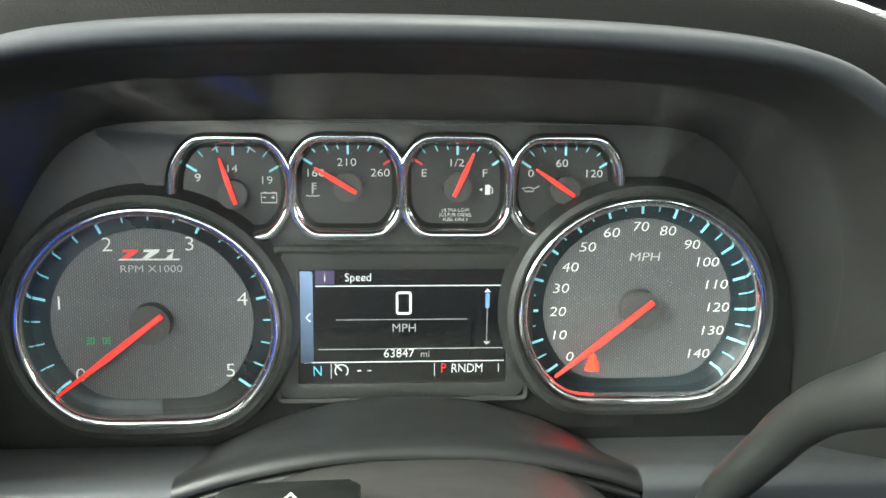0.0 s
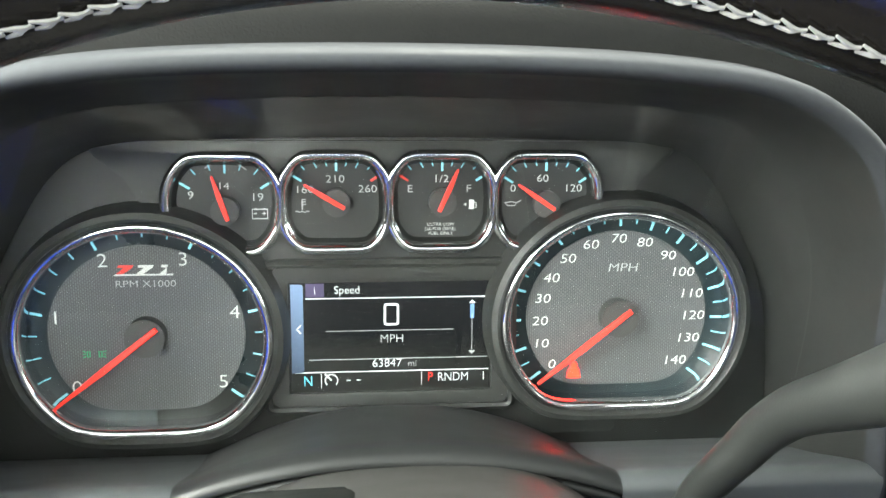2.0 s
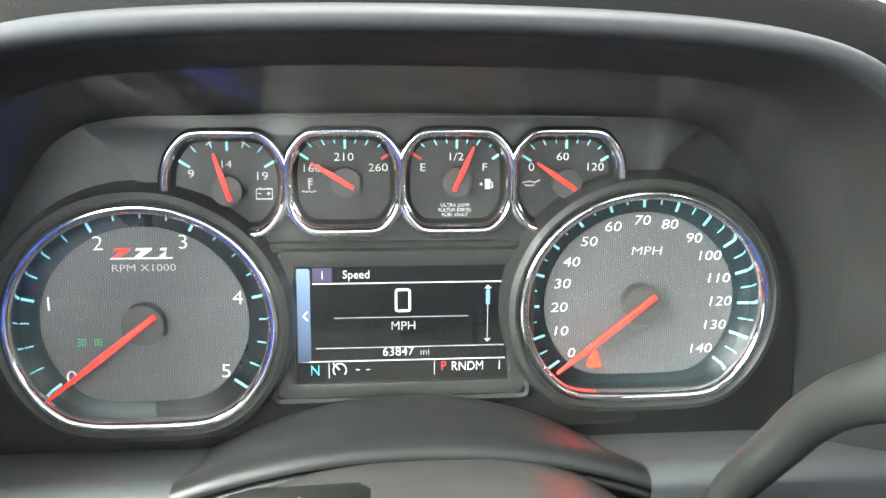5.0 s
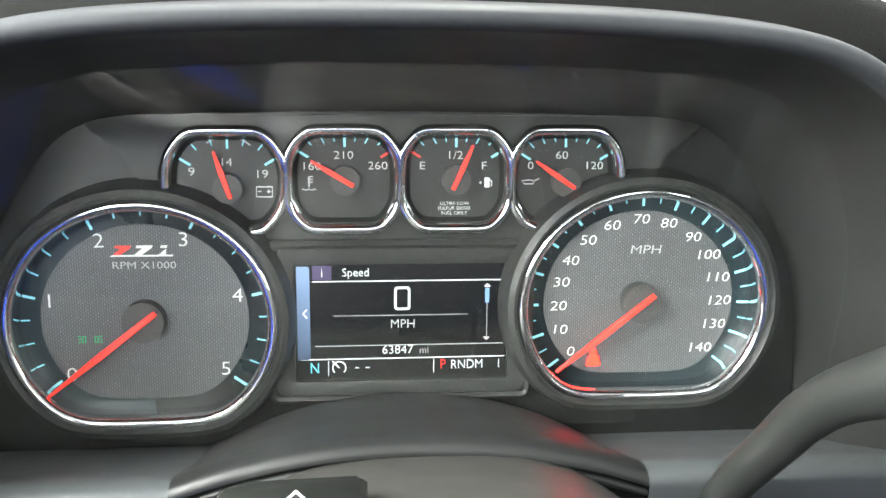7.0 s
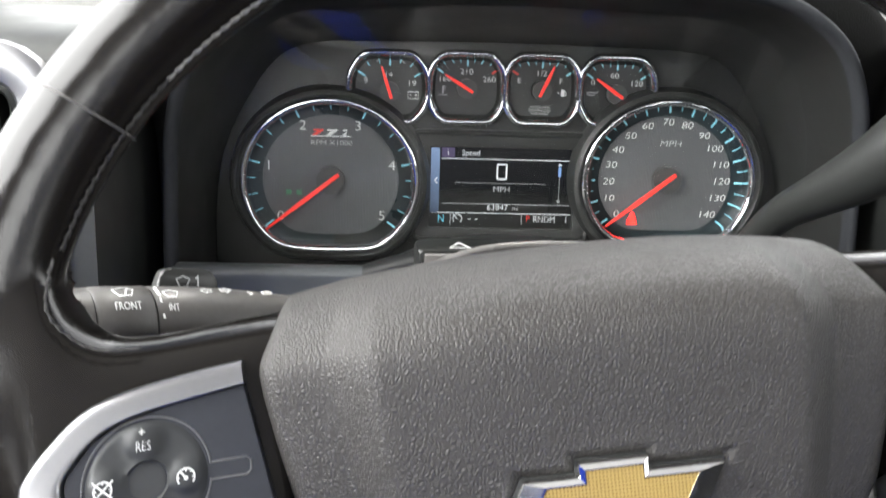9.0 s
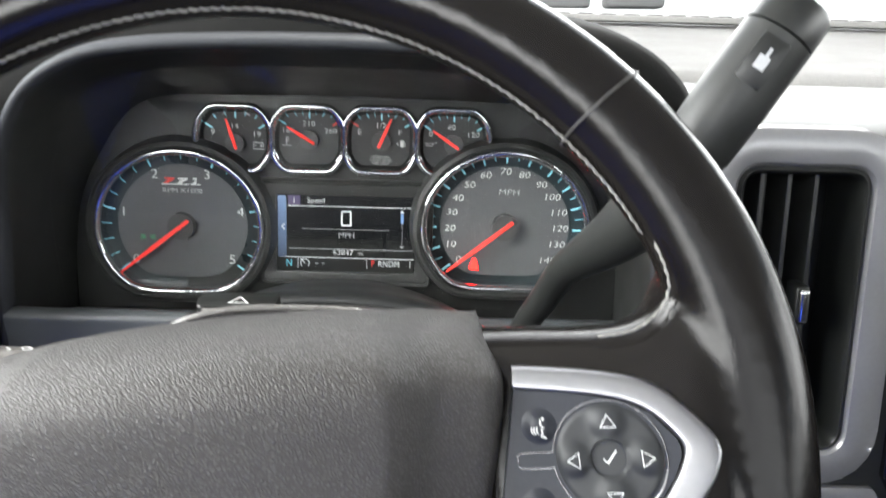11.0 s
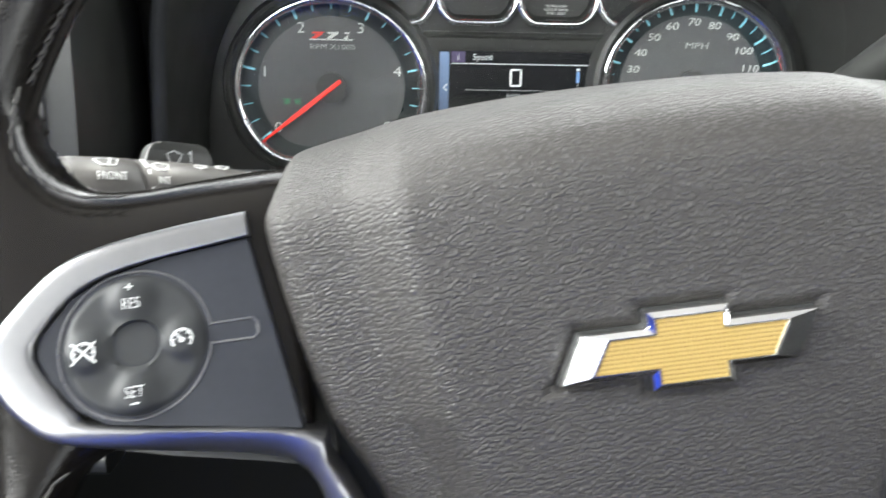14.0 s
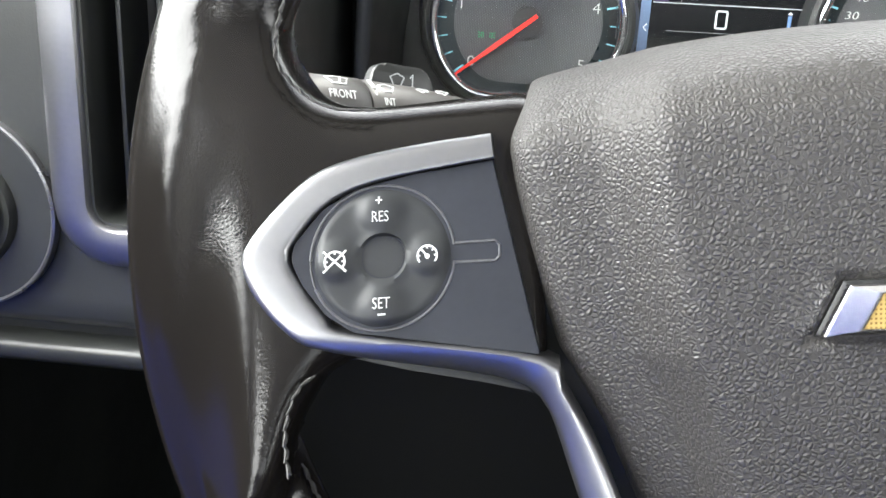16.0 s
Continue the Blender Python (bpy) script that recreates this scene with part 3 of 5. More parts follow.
def upright(pts, y, thick, bevel):
    """A panel in the dashboard's face, drawn as (x, z) and made solid towards the driver."""
    bm = plate(fillet(pts, 0.003, 3), 0.0, thick, bevel)
    bm.transform(pose(0, y, 0, 90, 0, 0))
    return bm


# trims beside and below the right vent, edge of the radio panel
structure("trim", upright([(0.2065, 1.1995), (0.276, 1.1985), (0.2965, 1.163), (0.304, 1.150), (0.320, 1.150), (0.3105, 1.173), (0.2915, 1.2055), (0.2065, 1.2055)], 0.2385, 0.004, 0.001), SILVER, "satin silver trim running down below the air vent", "trim")
structure("trim", upright([(0.2065, 1.1645), (0.2755, 1.1645), (0.2945, 1.1645), (0.2755, 1.197), (0.2065, 1.197)], 0.239, 0.002, 0.0008), BLACK, "black switch panel below the air vent", "panel")
structure("trim", upright([(0.2065, 1.1610), (0.2955, 1.1610), (0.2965, 1.1630), (0.2065, 1.1630)], 0.2385, 0.004, 0.0008), SATIN, "thin silver edge below the switch panel", "trim")
structure("radio_panel", upright([(0.2955, 1.3880), (0.2955, 1.2120), (0.3150, 1.1760), (0.3250, 1.150), (0.56, 1.150), (0.56, 1.3880)], 0.2390, 0.005, 0.0015), GLOSS, "glossy black radio panel beside the air vent", "panel")
dial = thing("radio_knob", pose(0.3085, 0.234, 1.2135, 90, 0, 0), "round black radio knob with a chrome ring", "knob")
part("cap", disc(0, 0, 0.0090, 0, 0.012, 0.002), BLACK, dial)
part("ring", sweep([(0.0092 * math.cos(a), 0.0092 * math.sin(a)) for a in (2 * math.pi * k / 36 for k in range(36))], [(0, 0), (0, 0.004), (0.0012, 0.0035), (0.0018, 0.0)]), CHROME, dial, "chrome ring")

# headlamp switch left of the vent
knob = thing("headlamp_switch", pose(-0.366, 0.2355, 1.214, 90, 0, 0), "round black headlamp knob with a grey bezel", "switch")
part("bezel", sweep([(0.026 * math.cos(-a), 0.026 * math.sin(-a)) for a in (2 * math.pi * k / 40 for k in range(40))][::-1], [(-0.002, -0.002), (-0.001, 0.004), (0.002, 0.005), (0.004, 0.002), (0.004, -0.002)]), PLASTIC, knob)
part("panel", disc(0, 0, 0.0475, -0.003, 0.0012, 0.001, 56), PLASTIC, knob, "round charcoal switch panel")
part("panel_ring", sweep([(0.0475 * math.cos(a), 0.0475 * math.sin(a)) for a in (2 * math.pi * k / 64 for k in range(64))][::-1], [(-0.0012, -0.003), (-0.0010, 0.0016), (0.0, 0.0022), (0.0010, 0.0016), (0.0012, -0.003)]), EDGE, knob, "thin silver ring")
bm = bmesh.new()
rows = []
for r, z in ((0.0001, 0.018), (0.018, 0.0175), (0.020, 0.015), (0.021, 0.004), (0.022, 0.0)):
    rows.append([(r * (1 + (0.03 * math.cos(12 * a) if r > 0.019 else 0)) * math.cos(a), r * (1 + (0.03 * math.cos(12 * a) if r > 0.019 else 0)) * math.sin(a), z) for a in (2 * math.pi * k / 72 for k in range(72))])
part("knob", grid(rows, True, bm), BLACK, knob)

# lime card lying on the dash, defroster slot, wiper outside
card = thing("card", pose(-0.257, 0.505, 1.4215, 1.5, 0, 4), "folded lime green card lying on the dash top", "card")
part("sheet", box(-0.030, 0.030, -0.010, 0.010, 0, 0.004, 0.001), LIME, card)
slot = thing("defroster_grille", pose(0.42, 0.86, 1.4675), "long defroster slot in the dash top, paled for glare", "grille")
# Slot frame and slats use paler greys that hold the glare.
part("frame", box(-0.30, 0.34, -0.016, 0.016, -0.004, 0.003, 0.0012), SOFT, slot)
for k in range(24):
    part("slat", box(-0.285 + k * 0.0262, -0.285 + k * 0.0262 + 0.016, -0.010, 0.010, 0.0028, 0.0045), SHROUD, slot, smooth=0)
wiper = thing("windscreen_wiper", pose(0.09, 1.08, 1.487, 0, -1, 0), "parked wiper blade outside the windscreen, greyed for glare", "wiper")
part("blade", box(-0.17, 0.17, -0.010, 0.010, 0, 0.026, 0.004), HAZED, wiper)
part("arm", tube([(0.02, 0, 0.03), (0.15, 0.01, 0.032), (0.26, 0.0, 0.014)], 0.008, 8), HAZED, wiper)
part("arm_pivot", box(0.19, 0.27, -0.02, 0.02, 0.0, 0.028, 0.006), HAZED, wiper)
bm = drawn([(1.0, 1.30), (1.005, 1.46), (1.02, 1.474), (1.06, 1.478), (1.16, 1.478), (1.17, 1.30)], LEFT, RIGHT, 12)
structure("cowl", bm, PLASTIC, "grey plastic cowl below the windscreen", "cowl")
# ---------------------------------------------------------------- instrument cluster
CLUSTER = pose(0, 0.4, 1.3, 90, 0, 0)
cluster = thing("instrument_cluster", CLUSTER, "dark instrument cluster with chrome-ringed dials and a small screen", "instrument cluster")
part("backplate", plate(fillet([(-0.184, -0.072), (0.184, -0.072), (0.184, 0.094), (-0.184, 0.094)], 0.02), -0.012, -0.003), BLACK, cluster)
mask = [(0.137, 0.0905), (0.116, 0.0735), (0.108, 0.060), (0.108, -0.050)]
part("dial_mask", plate(fillet([(-x, y) for x, y in mask[::-1]] + mask, [0.003, 0.01, 0.008, 0.010, 0.010, 0.008, 0.01, 0.003], 5)[::-1], -0.004, 0.0, 0.001), PLASTIC, cluster, "dark panel behind the dials")


def dial_outline(rx, ry, flat, n=120, soft=18):
    """An oval cut flat at the bottom, its corners eased."""
    pts = []
    for k in range(n):
        a = 2 * math.pi * k / n
        r = 1 / math.hypot(math.cos(a) / rx, math.sin(a) / ry)
        if math.sin(a) < -0.05:
            cut = flat / -math.sin(a)
            r = (r ** -soft + cut ** -soft) ** (-1 / soft)
        pts.append((r * math.cos(a), r * math.sin(a)))
    return pts


def shifted(pts, x, y):
    return [(a + x, b + y) for a, b in pts]


def needle(parent, x, y, angle, tip, tail, wide, z):
    c, s = math.cos(angle), math.sin(angle)
    shape = [(-tail, -wide * 0.42), (-tail, wide * 0.42), (tip * 0.45, wide * 0.5), (tip, wide * 0.22), (tip, -wide * 0.22), (tip * 0.45, -wide * 0.5)]
    pts = [(x + c * a - s * b, y + s * a + c * b) for a, b in shape]
    return part("needle", plate(fillet(pts[::-1], 0.0004, 2), z, z + 0.0014, 0.0004), RED, parent, "red pointer")


def hub(parent, x, y, r, z):
    part("hub", disc(x, y, r, 0.0, z, 0.0008), HUBCAP, parent)


def mark(bm, x, y, angle, r0, r1, wide, z=0.0006, oval=0.94):
    c, s = math.cos(angle), math.sin(angle)
    return stroke([(x + c * r0, y + s * r0 * oval), (x + c * r1, y + s * r1 * oval)], wide, z, bm)


def big_dial(x, y, rx, ry, flat, label):
    d = part("dial", plate(shifted(dial_outline(rx * 0.985, ry * 0.985, flat * 0.985), x, y), -0.003, 0.0), RING, cluster, label)
    part("dial_face", plate(shifted(dial_outline(rx * 0.80, ry * 0.82, flat * 0.83), x, y), 0.0, 0.0005, 0.0003), DIAL, d, "grey woven-pattern face")
    part("bezel", sweep(shifted(dial_outline(rx, ry, flat), x, y), [(-0.0024, 0.0), (-0.0024, 0.0085), (-0.0020, 0.0102), (-0.0012, 0.0115), (0.0, 0.0121), (0.0012, 0.0121), (0.0022, 0.0114), (0.0028, 0.0100), (0.0030, 0.0)]), BEZEL, d, "chrome ring")
    part("collar", sweep(shifted(dial_outline(rx, ry, flat), x, y), [(0.0028, -0.004), (0.0029, 0.0100), (0.0045, 0.0118), (0.0070, 0.0108), (0.0090, 0.005), (0.0105, -0.004)]), PLASTIC, d, "dark plastic collar")
    return d


# engine speed dial
TX, TY = -0.1098, 0.0034
tach = big_dial(TX, TY, 0.0543, 0.0502, 0.0432, "engine speed dial, grey face in a chrome ring")
TACH = [radians(218 - 51.2 * k) for k in range(6)]
for k in range(21):
    a = radians(218 - 12.8 * k)
    major = k % 4 == 0
    part("tick", mark(None, TX, TY, a, 0.0462 if major else 0.0478, 0.0515, 0.0011 if major else 0.0006), TICK, tach, "teal mark")
for k, a in enumerate(TACH):
    r = 0.0402 if k not in (2, 3) else 0.0384
    a += radians((-0.8, 1.3, 1.8, -1.0, 0.7, 3.0)[k])
    part("numeral", lettering(str(k), 0.0088, (TX + r * math.cos(a), TY + r * math.sin(a), 0.0007), width=1.15), WHITE, tach)
part("lettering", lettering("RPM X1000", 0.0044, (TX + 0.0005, TY + 0.0235, 0.0007), width=1.25), GREYPRINT, tach)
# small trim mark: a slanted red block and two pale ones on a pale base line
mx, my = TX + 0.0005, TY + 0.0298
trimmark = part("trim_mark", plate([(mx - 0.0138, my - 0.0024), (mx + 0.0120, my - 0.0024), (mx + 0.0124, my - 0.0017), (mx - 0.0130, my - 0.0017)], 0.0005, 0.0008), WHITE, tach, "small red and white trim mark")
for x0, x1, paint in ((-0.0126, -0.0048, REDMARK), (-0.0038, 0.0040, WHITE), (0.0062, 0.0102, WHITE)):
    part("trim_mark_bar", plate([(mx + x0, my - 0.0016), (mx + x0 + 0.0030, my - 0.0016), (mx + x1 - 0.0006, my + 0.0012), (mx + x1, my + 0.0024), (mx + x0 + 0.0012, my + 0.0024), (mx + x0 + 0.0008, my + 0.0014), (mx + x0 + 0.0034, my + 0.0012)], 0.0006, 0.0010), paint, trimmark)
bm = bmesh.new()
for s in (-1, 1):
    cx = TX - 0.0235 + s * 0.0020
    stroke([(cx, TY - 0.0098), (cx + s * 0.0012, TY - 0.0098), (cx + s * 0.0012, TY - 0.0072), (cx, TY - 0.0072)], 0.0005, 0.0006, bm, closed=True)
    for k in (-1, 0, 1):
        stroke([(cx + s * 0.0018, TY - 0.0085 + k * 0.0010), (cx + s * 0.0031, TY - 0.0085 + k * 0.0016)], 0.0004, 0.0006, bm)
part("side_lamp_symbol", bm, GREEN, tach, "dim green lamp symbol")
hub(tach, TX, TY, 0.0088, 0.007)
needle(tach, TX, TY, radians(218), 0.0500, 0.0070, 0.0029, 0.0072)

# road speed dial
SPEEDS = (217.3, 199.8, 183.2, 166.3, 149.9, 131.5, 112.1, 91.2, 71.4, 51.0, 34.0, 16.1, -0.8, -18.2, -37.7)
SX, SY = 0.1066, 0.0083
speedo = big_dial(SX, SY, 0.0543, 0.0498, 0.0408, "road speed dial, grey face in a chrome ring")
for k in range(29):
    a = radians(218.4 - 9.17 * k)
    major = k % 2 == 0
    part("tick", mark(None, SX, SY, a, 0.0458 if major else 0.0475, 0.0515, 0.0011 if major else 0.0006), TICK, speedo, "teal mark")
for k in range(15):
    a = radians(SPEEDS[k])
    r = 0.0385 if k < 2 else 0.0370
    part("numeral", lettering(str(10 * k), 0.0062, (SX + r * math.cos(a), SY + r * math.sin(a), 0.0007), slant=0.12, width=1.28), WHITE, speedo)
part("lettering", lettering("MPH", 0.0056, (SX + 0.002, SY + 0.0232, 0.0007), slant=0.1, width=1.3), GREYPRINT, speedo)
BX, BY = SX - 0.0198, SY - 0.0268
bm = disc(BX, BY + 0.0030, 0.0015, 0.0005, 0.0010)
plate(fillet([(BX - 0.0032, BY - 0.0032), (BX + 0.0032, BY - 0.0032), (BX + 0.0022, BY + 0.0014), (BX - 0.0022, BY + 0.0014)], 0.0008), 0.0005, 0.0010, bm=bm)
part("seat_belt_lamp", bm, WARN, speedo, "lit red seat belt lamp")
hub(speedo, SX, SY, 0.0088, 0.007)
needle(speedo, SX, SY, radians(218.4), 0.0490, 0.0065, 0.0029, 0.0072)


# four small gauges in one chrome chain
def gauge(x, y, half, label, hub_y, pointer, marks, reds=()):
    n, pts = 96, []
    for k in range(n):
        a = 2 * math.pi * k / n
        r = [0.0254]
        if abs(math.sin(a)) > 0.05:
            r.append(0.0210 / abs(math.sin(a)))
        if abs(math.cos(a)) > 0.05:
            r.append(half / abs(math.cos(a)))
        q = sum(v ** -26 for v in r) ** (-1 / 26)
        pts.append((x + q * math.cos(a), y + q * math.sin(a)))
    def clear(bm):
        """Cuts away what would lie under the large dials."""
        gone = [f for f in bm.faces if any(math.hypot((f.calc_center_median().x - bx) / (rx + 0.0035), (f.calc_center_median().y - by) / (ry + 0.0035)) < 1 for bx, by, rx, ry in ((TX, TY, 0.0543, 0.0502), (SX, SY, 0.0543, 0.0498)))]
        bmesh.ops.delete(bm, geom=gone, context="FACES")
        return bm

    g = part("gauge", plate(pts, -0.006, -0.0004), DIAL, cluster, label)
    part("bezel", clear(sweep(pts, [(-0.0025, 0.0), (-0.0024, 0.0055), (-0.0018, 0.0070), (-0.0009, 0.0078), (0.0002, 0.0080), (0.0013, 0.0077), (0.0022, 0.0066), (0.0025, -0.003)])), BEZEL, g, "chrome ring")
    part("inner_lip", clear(sweep(pts, [(-0.0042, 0.0), (-0.0030, 0.0020), (-0.0020, 0.0030), (-0.0019, 0.0)])), BLACK, g)
    hx, hy = x + 0.0005, y + hub_y
    for k in range(marks):
        a = radians(148 - 116 * k / (marks - 1))
        major = k in (0, marks - 1) or k == marks // 2
        r1 = min(0.0232, (y + 0.0186 - hy) / math.sin(a))
        part("tick", mark(None, hx, hy, a, r1 - (0.0052 if major else 0.0042 if k % 2 == 0 else 0.003), r1, 0.0010 if major else 0.0005, oval=1.0), REDMARK if k in reds else TICK, g, "red mark" if k in reds else "teal mark")
    hub(g, hx, hy, 0.0062, 0.0050)
    needle(g, hx, hy, radians(pointer), 0.0165, 0.0042, 0.0021, 0.0052)
    return g


def words(parent, text, size, x, y, mat=None, width=1.2):
    part("lettering", lettering(text, size, (x, y, 0.0005), width=width), mat or WHITE, parent)


GY = 0.0637
g1 = gauge(-0.0735, GY - 0.0008, 0.0262, "battery voltage gauge in a chrome ring", -0.0030, 108, 7)
words(g1, "9", 0.0050, -0.0880, 0.0665)
words(g1, "14", 0.0046, -0.0738, 0.0705)
words(g1, "19", 0.0050, -0.0592, 0.0655)
bm = stroke([(-0.0615, 0.0560), (-0.0549, 0.0560), (-0.0549, 0.0602), (-0.0615, 0.0602)], 0.0005, 0.0004, closed=True)
for x in (-0.0603, -0.0566):
    stroke([(x, 0.0604), (x + 0.0008, 0.0604)], 0.0007, 0.0004, bm)
stroke([(-0.0609, 0.0583), (-0.0595, 0.0583)], 0.0004, 0.0004, bm)
stroke([(-0.0572, 0.0583), (-0.0556, 0.0583)], 0.0004, 0.0004, bm)
stroke([(-0.0564, 0.0575), (-0.0564, 0.0591)], 0.0004, 0.0004, bm)
part("battery_symbol", bm, WHITE, g1)
part("scale_arc", stroke([(-0.0730 + 0.0170 * math.cos(radians(a)), GY - 0.0038 + 0.0215 * math.sin(radians(a))) for a in range(56, 121, 4)], 0.0005, 0.0004), GREYPRINT, g1)
g2 = gauge(-0.0248, GY, 0.0238, "coolant temperature gauge in a chrome ring", -0.0005, 149, 9, (8,))
words(g2, "160", 0.0048, -0.0385, 0.0688)
words(g2, "210", 0.0048, -0.0248, 0.0735)
words(g2, "260", 0.0048, -0.0104, 0.0690)
bm = stroke([(-0.0395, 0.0600), (-0.0395, 0.0645)], 0.0007, 0.0004)
for y in (0.0622, 0.0634, 0.0645):
    stroke([(-0.0395, y), (-0.0378, y)], 0.0004, 0.0004, bm)
stroke([(-0.0425 + 0.0006 * k, 0.0590 + 0.0003 * math.sin(1.6 * k)) for k in range(11)], 0.0004, 0.0004, bm)
part("coolant_symbol", bm, GREYPRINT, g2)
g3 = gauge(0.0226, GY, 0.0238, "fuel gauge in a chrome ring", -0.0005, 66, 9, (0,))
words(g3, "E", 0.0048, 0.0086, 0.0690)
words(g3, "1/2", 0.0048, 0.0226, 0.0735)
words(g3, "F", 0.0048, 0.0352, 0.0690)
bm = box(0.0355, 0.0377, 0.0598, 0.0640, 0.0004, 0.0008)
stroke([(0.0377, 0.0630), (0.0387, 0.0625), (0.0387, 0.0606), (0.0382, 0.0602)], 0.0004, 0.0004, bm)
plate([(0.0330, 0.0619), (0.0342, 0.0612), (0.0342, 0.0626)], 0.0004, 0.0008, bm=bm)
part("fuel_symbol", bm, WHITE, g3)
for k, line in enumerate(("ULTRA LOW", "SULFUR DIESEL", "FUEL ONLY")):
    words(g3, line, 0.0021, 0.0226, 0.0528 - 0.0021 * k, width=1.05)
g4 = gauge(0.0702, GY, 0.0242, "oil pressure gauge in a chrome ring", -0.0015, 146, 9)
words(g4, "0", 0.0048, 0.0556, 0.0690)
words(g4, "60", 0.0048, 0.0692, 0.0735)
words(g4, "120", 0.0048, 0.0834, 0.0690)
bm = stroke([(0.0518, 0.0625), (0.0533, 0.0612), (0.0568, 0.0612), (0.0573, 0.0625), (0.0548, 0.0630)], 0.0005, 0.0004, closed=True)
stroke([(0.0573, 0.0625), (0.0595, 0.0636)], 0.0005, 0.0004, bm)
part("oil_symbol", bm, GREYPRINT, g4)

# chrome webs where the gauge rings meet
for x in (-0.0482, -0.0011, 0.0464):
    for sign in (1, -1):
        web = [(x - 0.0062, GY + sign * 0.0150), (x, GY + sign * 0.0115), (x + 0.0062, GY + sign * 0.0150), (x + 0.0016, GY + sign * 0.0052), (x - 0.0016, GY + sign * 0.0052)]
        part("bezel_web", plate(web if sign < 0 else web[::-1], -0.002, 0.0062, 0.0008), BEZEL, cluster, "chrome web between the gauge rings")

# centre panel and screen
part("centre_panel", sweep(fillet([(-0.056, -0.0335), (0.056, -0.0335), (0.056, 0.0350), (-0.056, 0.0350)], 0.003), [(-0.0012, -0.003), (-0.0012, 0.0035), (0.0004, 0.0045), (0.0022, 0.0030), (0.0028, -0.003)]), PLASTIC, cluster)
screen = part("display", plate(fillet([(-0.0462, -0.0252), (0.0462, -0.0252), (0.0462, 0.0262), (-0.0462, 0.0262)], 0.0008), -0.003, 0.0), SCREEN, cluster, "small lit colour display")
part("display_frame", sweep(fillet([(-0.0470, -0.0262), (0.0470, -0.0262), (0.0470, 0.0272), (-0.0470, 0.0272)], 0.0012), [(-0.0002, -0.003), (0.0, 0.0018), (0.0015, 0.0022), (0.0085, 0.0022), (0.0085, -0.003)]), PLASTIC, cluster)
Z = 0.0002


def glow(name, bm, mat, label=""):
    part(name, bm, mat, screen, label, smooth=0)


def bar(x0, x1, y0, y1):
    return box(x0, x1, y0, y1, Z, Z + 0.0003)


glow("side_tab", plate(fillet([(-0.0458, -0.0165), (-0.0402, -0.0165), (-0.0402, 0.0255), (-0.0458, 0.0255)], [0, 0.0015, 0.0015, 0], 4), Z, Z + 0.0003), TABGLOW, "blue side tab")
glow("tab_arrow", stroke([(-0.0414, 0.0065), (-0.0432, 0.0045), (-0.0414, 0.0025)], 0.0007, Z + 0.0003), GLOWW)
glow("info_tile", bar(-0.0390, -0.0306, 0.0195, 0.0258), GLOWP, "violet information tile")
glow("lettering", lettering("i", 0.0056, (-0.0348, 0.0226, Z + 0.0004)), GLOWW)
glow("lettering", lettering("Speed", 0.0052, (-0.0202, 0.0226, Z + 0.0003), width=0.95), GLOWW)
glow("rule", bar(-0.0390, 0.0458, 0.0186, 0.0190), GLOWW)
glow("rule", bar(-0.0300, 0.0290, 0.0032, 0.0034), GLOWG)
glow("rule", bar(-0.0380, 0.0452, -0.0105, -0.0102), GLOWG)
glow("rule", bar(-0.0446, 0.0458, -0.0166, -0.0162), GLOWW)
glow("rule", bar(-0.0326, -0.0323, -0.0240, -0.0172), GLOWW)
glow("rule", bar(0.0140, 0.0143, -0.0234, -0.0172), GLOWW)
bm = bmesh.new()
sweep(fillet([(-0.0030, 0.0060), (0.0032, 0.0060), (0.0032, 0.0157), (-0.0030, 0.0157)], 0.0012), [(-0.0006, Z), (-0.0006, Z + 0.0003), (0.0004, Z + 0.0003), (0.0004, Z)], bm)
glow("numeral", bm, GLOWW)
glow("lettering", lettering("MPH", 0.0056, (0.0003, -0.0008, Z + 0.0003), width=1.0), GLOWG)
glow("lettering", lettering("63847", 0.0056, (-0.0020, -0.0126, Z + 0.0003), width=1.0), GLOWW)
glow("lettering", lettering("mi", 0.0044, (0.0098, -0.0130, Z + 0.0003), width=1.0), GLOWG)
glow("lettering", lettering("N", 0.0068, (-0.0385, -0.0206, Z + 0.0003), width=0.85), GLOWC)
bm = bmesh.new()
stroke([(-0.0278 + 0.0029 * math.cos(a), -0.0204 + 0.0029 * math.sin(a)) for a in (radians(d) for d in range(-45, 226, 18))], 0.0005, Z, bm)
stroke([(-0.0308, -0.0172), (-0.0278, -0.0204)], 0.0006, Z, bm)
glow("cruise_symbol", bm, GLOWW)
glow("dash", bar(-0.0208, -0.0190, -0.0207, -0.0203), GLOWW)
glow("dash", bar(-0.0162, -0.0144, -0.0207, -0.0203), GLOWW)
glow("lettering", lettering("P", 0.0064, (0.0182, -0.0198, Z + 0.0003), width=0.8), RED, "red selected letter")
glow("lettering", lettering("RNDM", 0.0060, (0.0290, -0.0200, Z + 0.0003), width=0.85), GLOWW)
glow("lettering", lettering("1", 0.0060, (0.0434, -0.0200, Z + 0.0003), width=0.85), GLOWW)
glow("scroll_line", bar(0.0376, 0.0378, -0.0070, 0.0155), GLOWG)
glow("scroll_thumb", bar(0.0368, 0.0386, 0.0085, 0.0150), GLOWB)
glow("scroll_arrow", plate([(0.0362, 0.0157), (0.0392, 0.0157), (0.0377, 0.0172)], Z, Z + 0.0003), GLOWW)
glow("scroll_arrow", plate([(0.0362, -0.0073), (0.0377, -0.0089), (0.0392, -0.0073)], Z, Z + 0.0003), GLOWG)

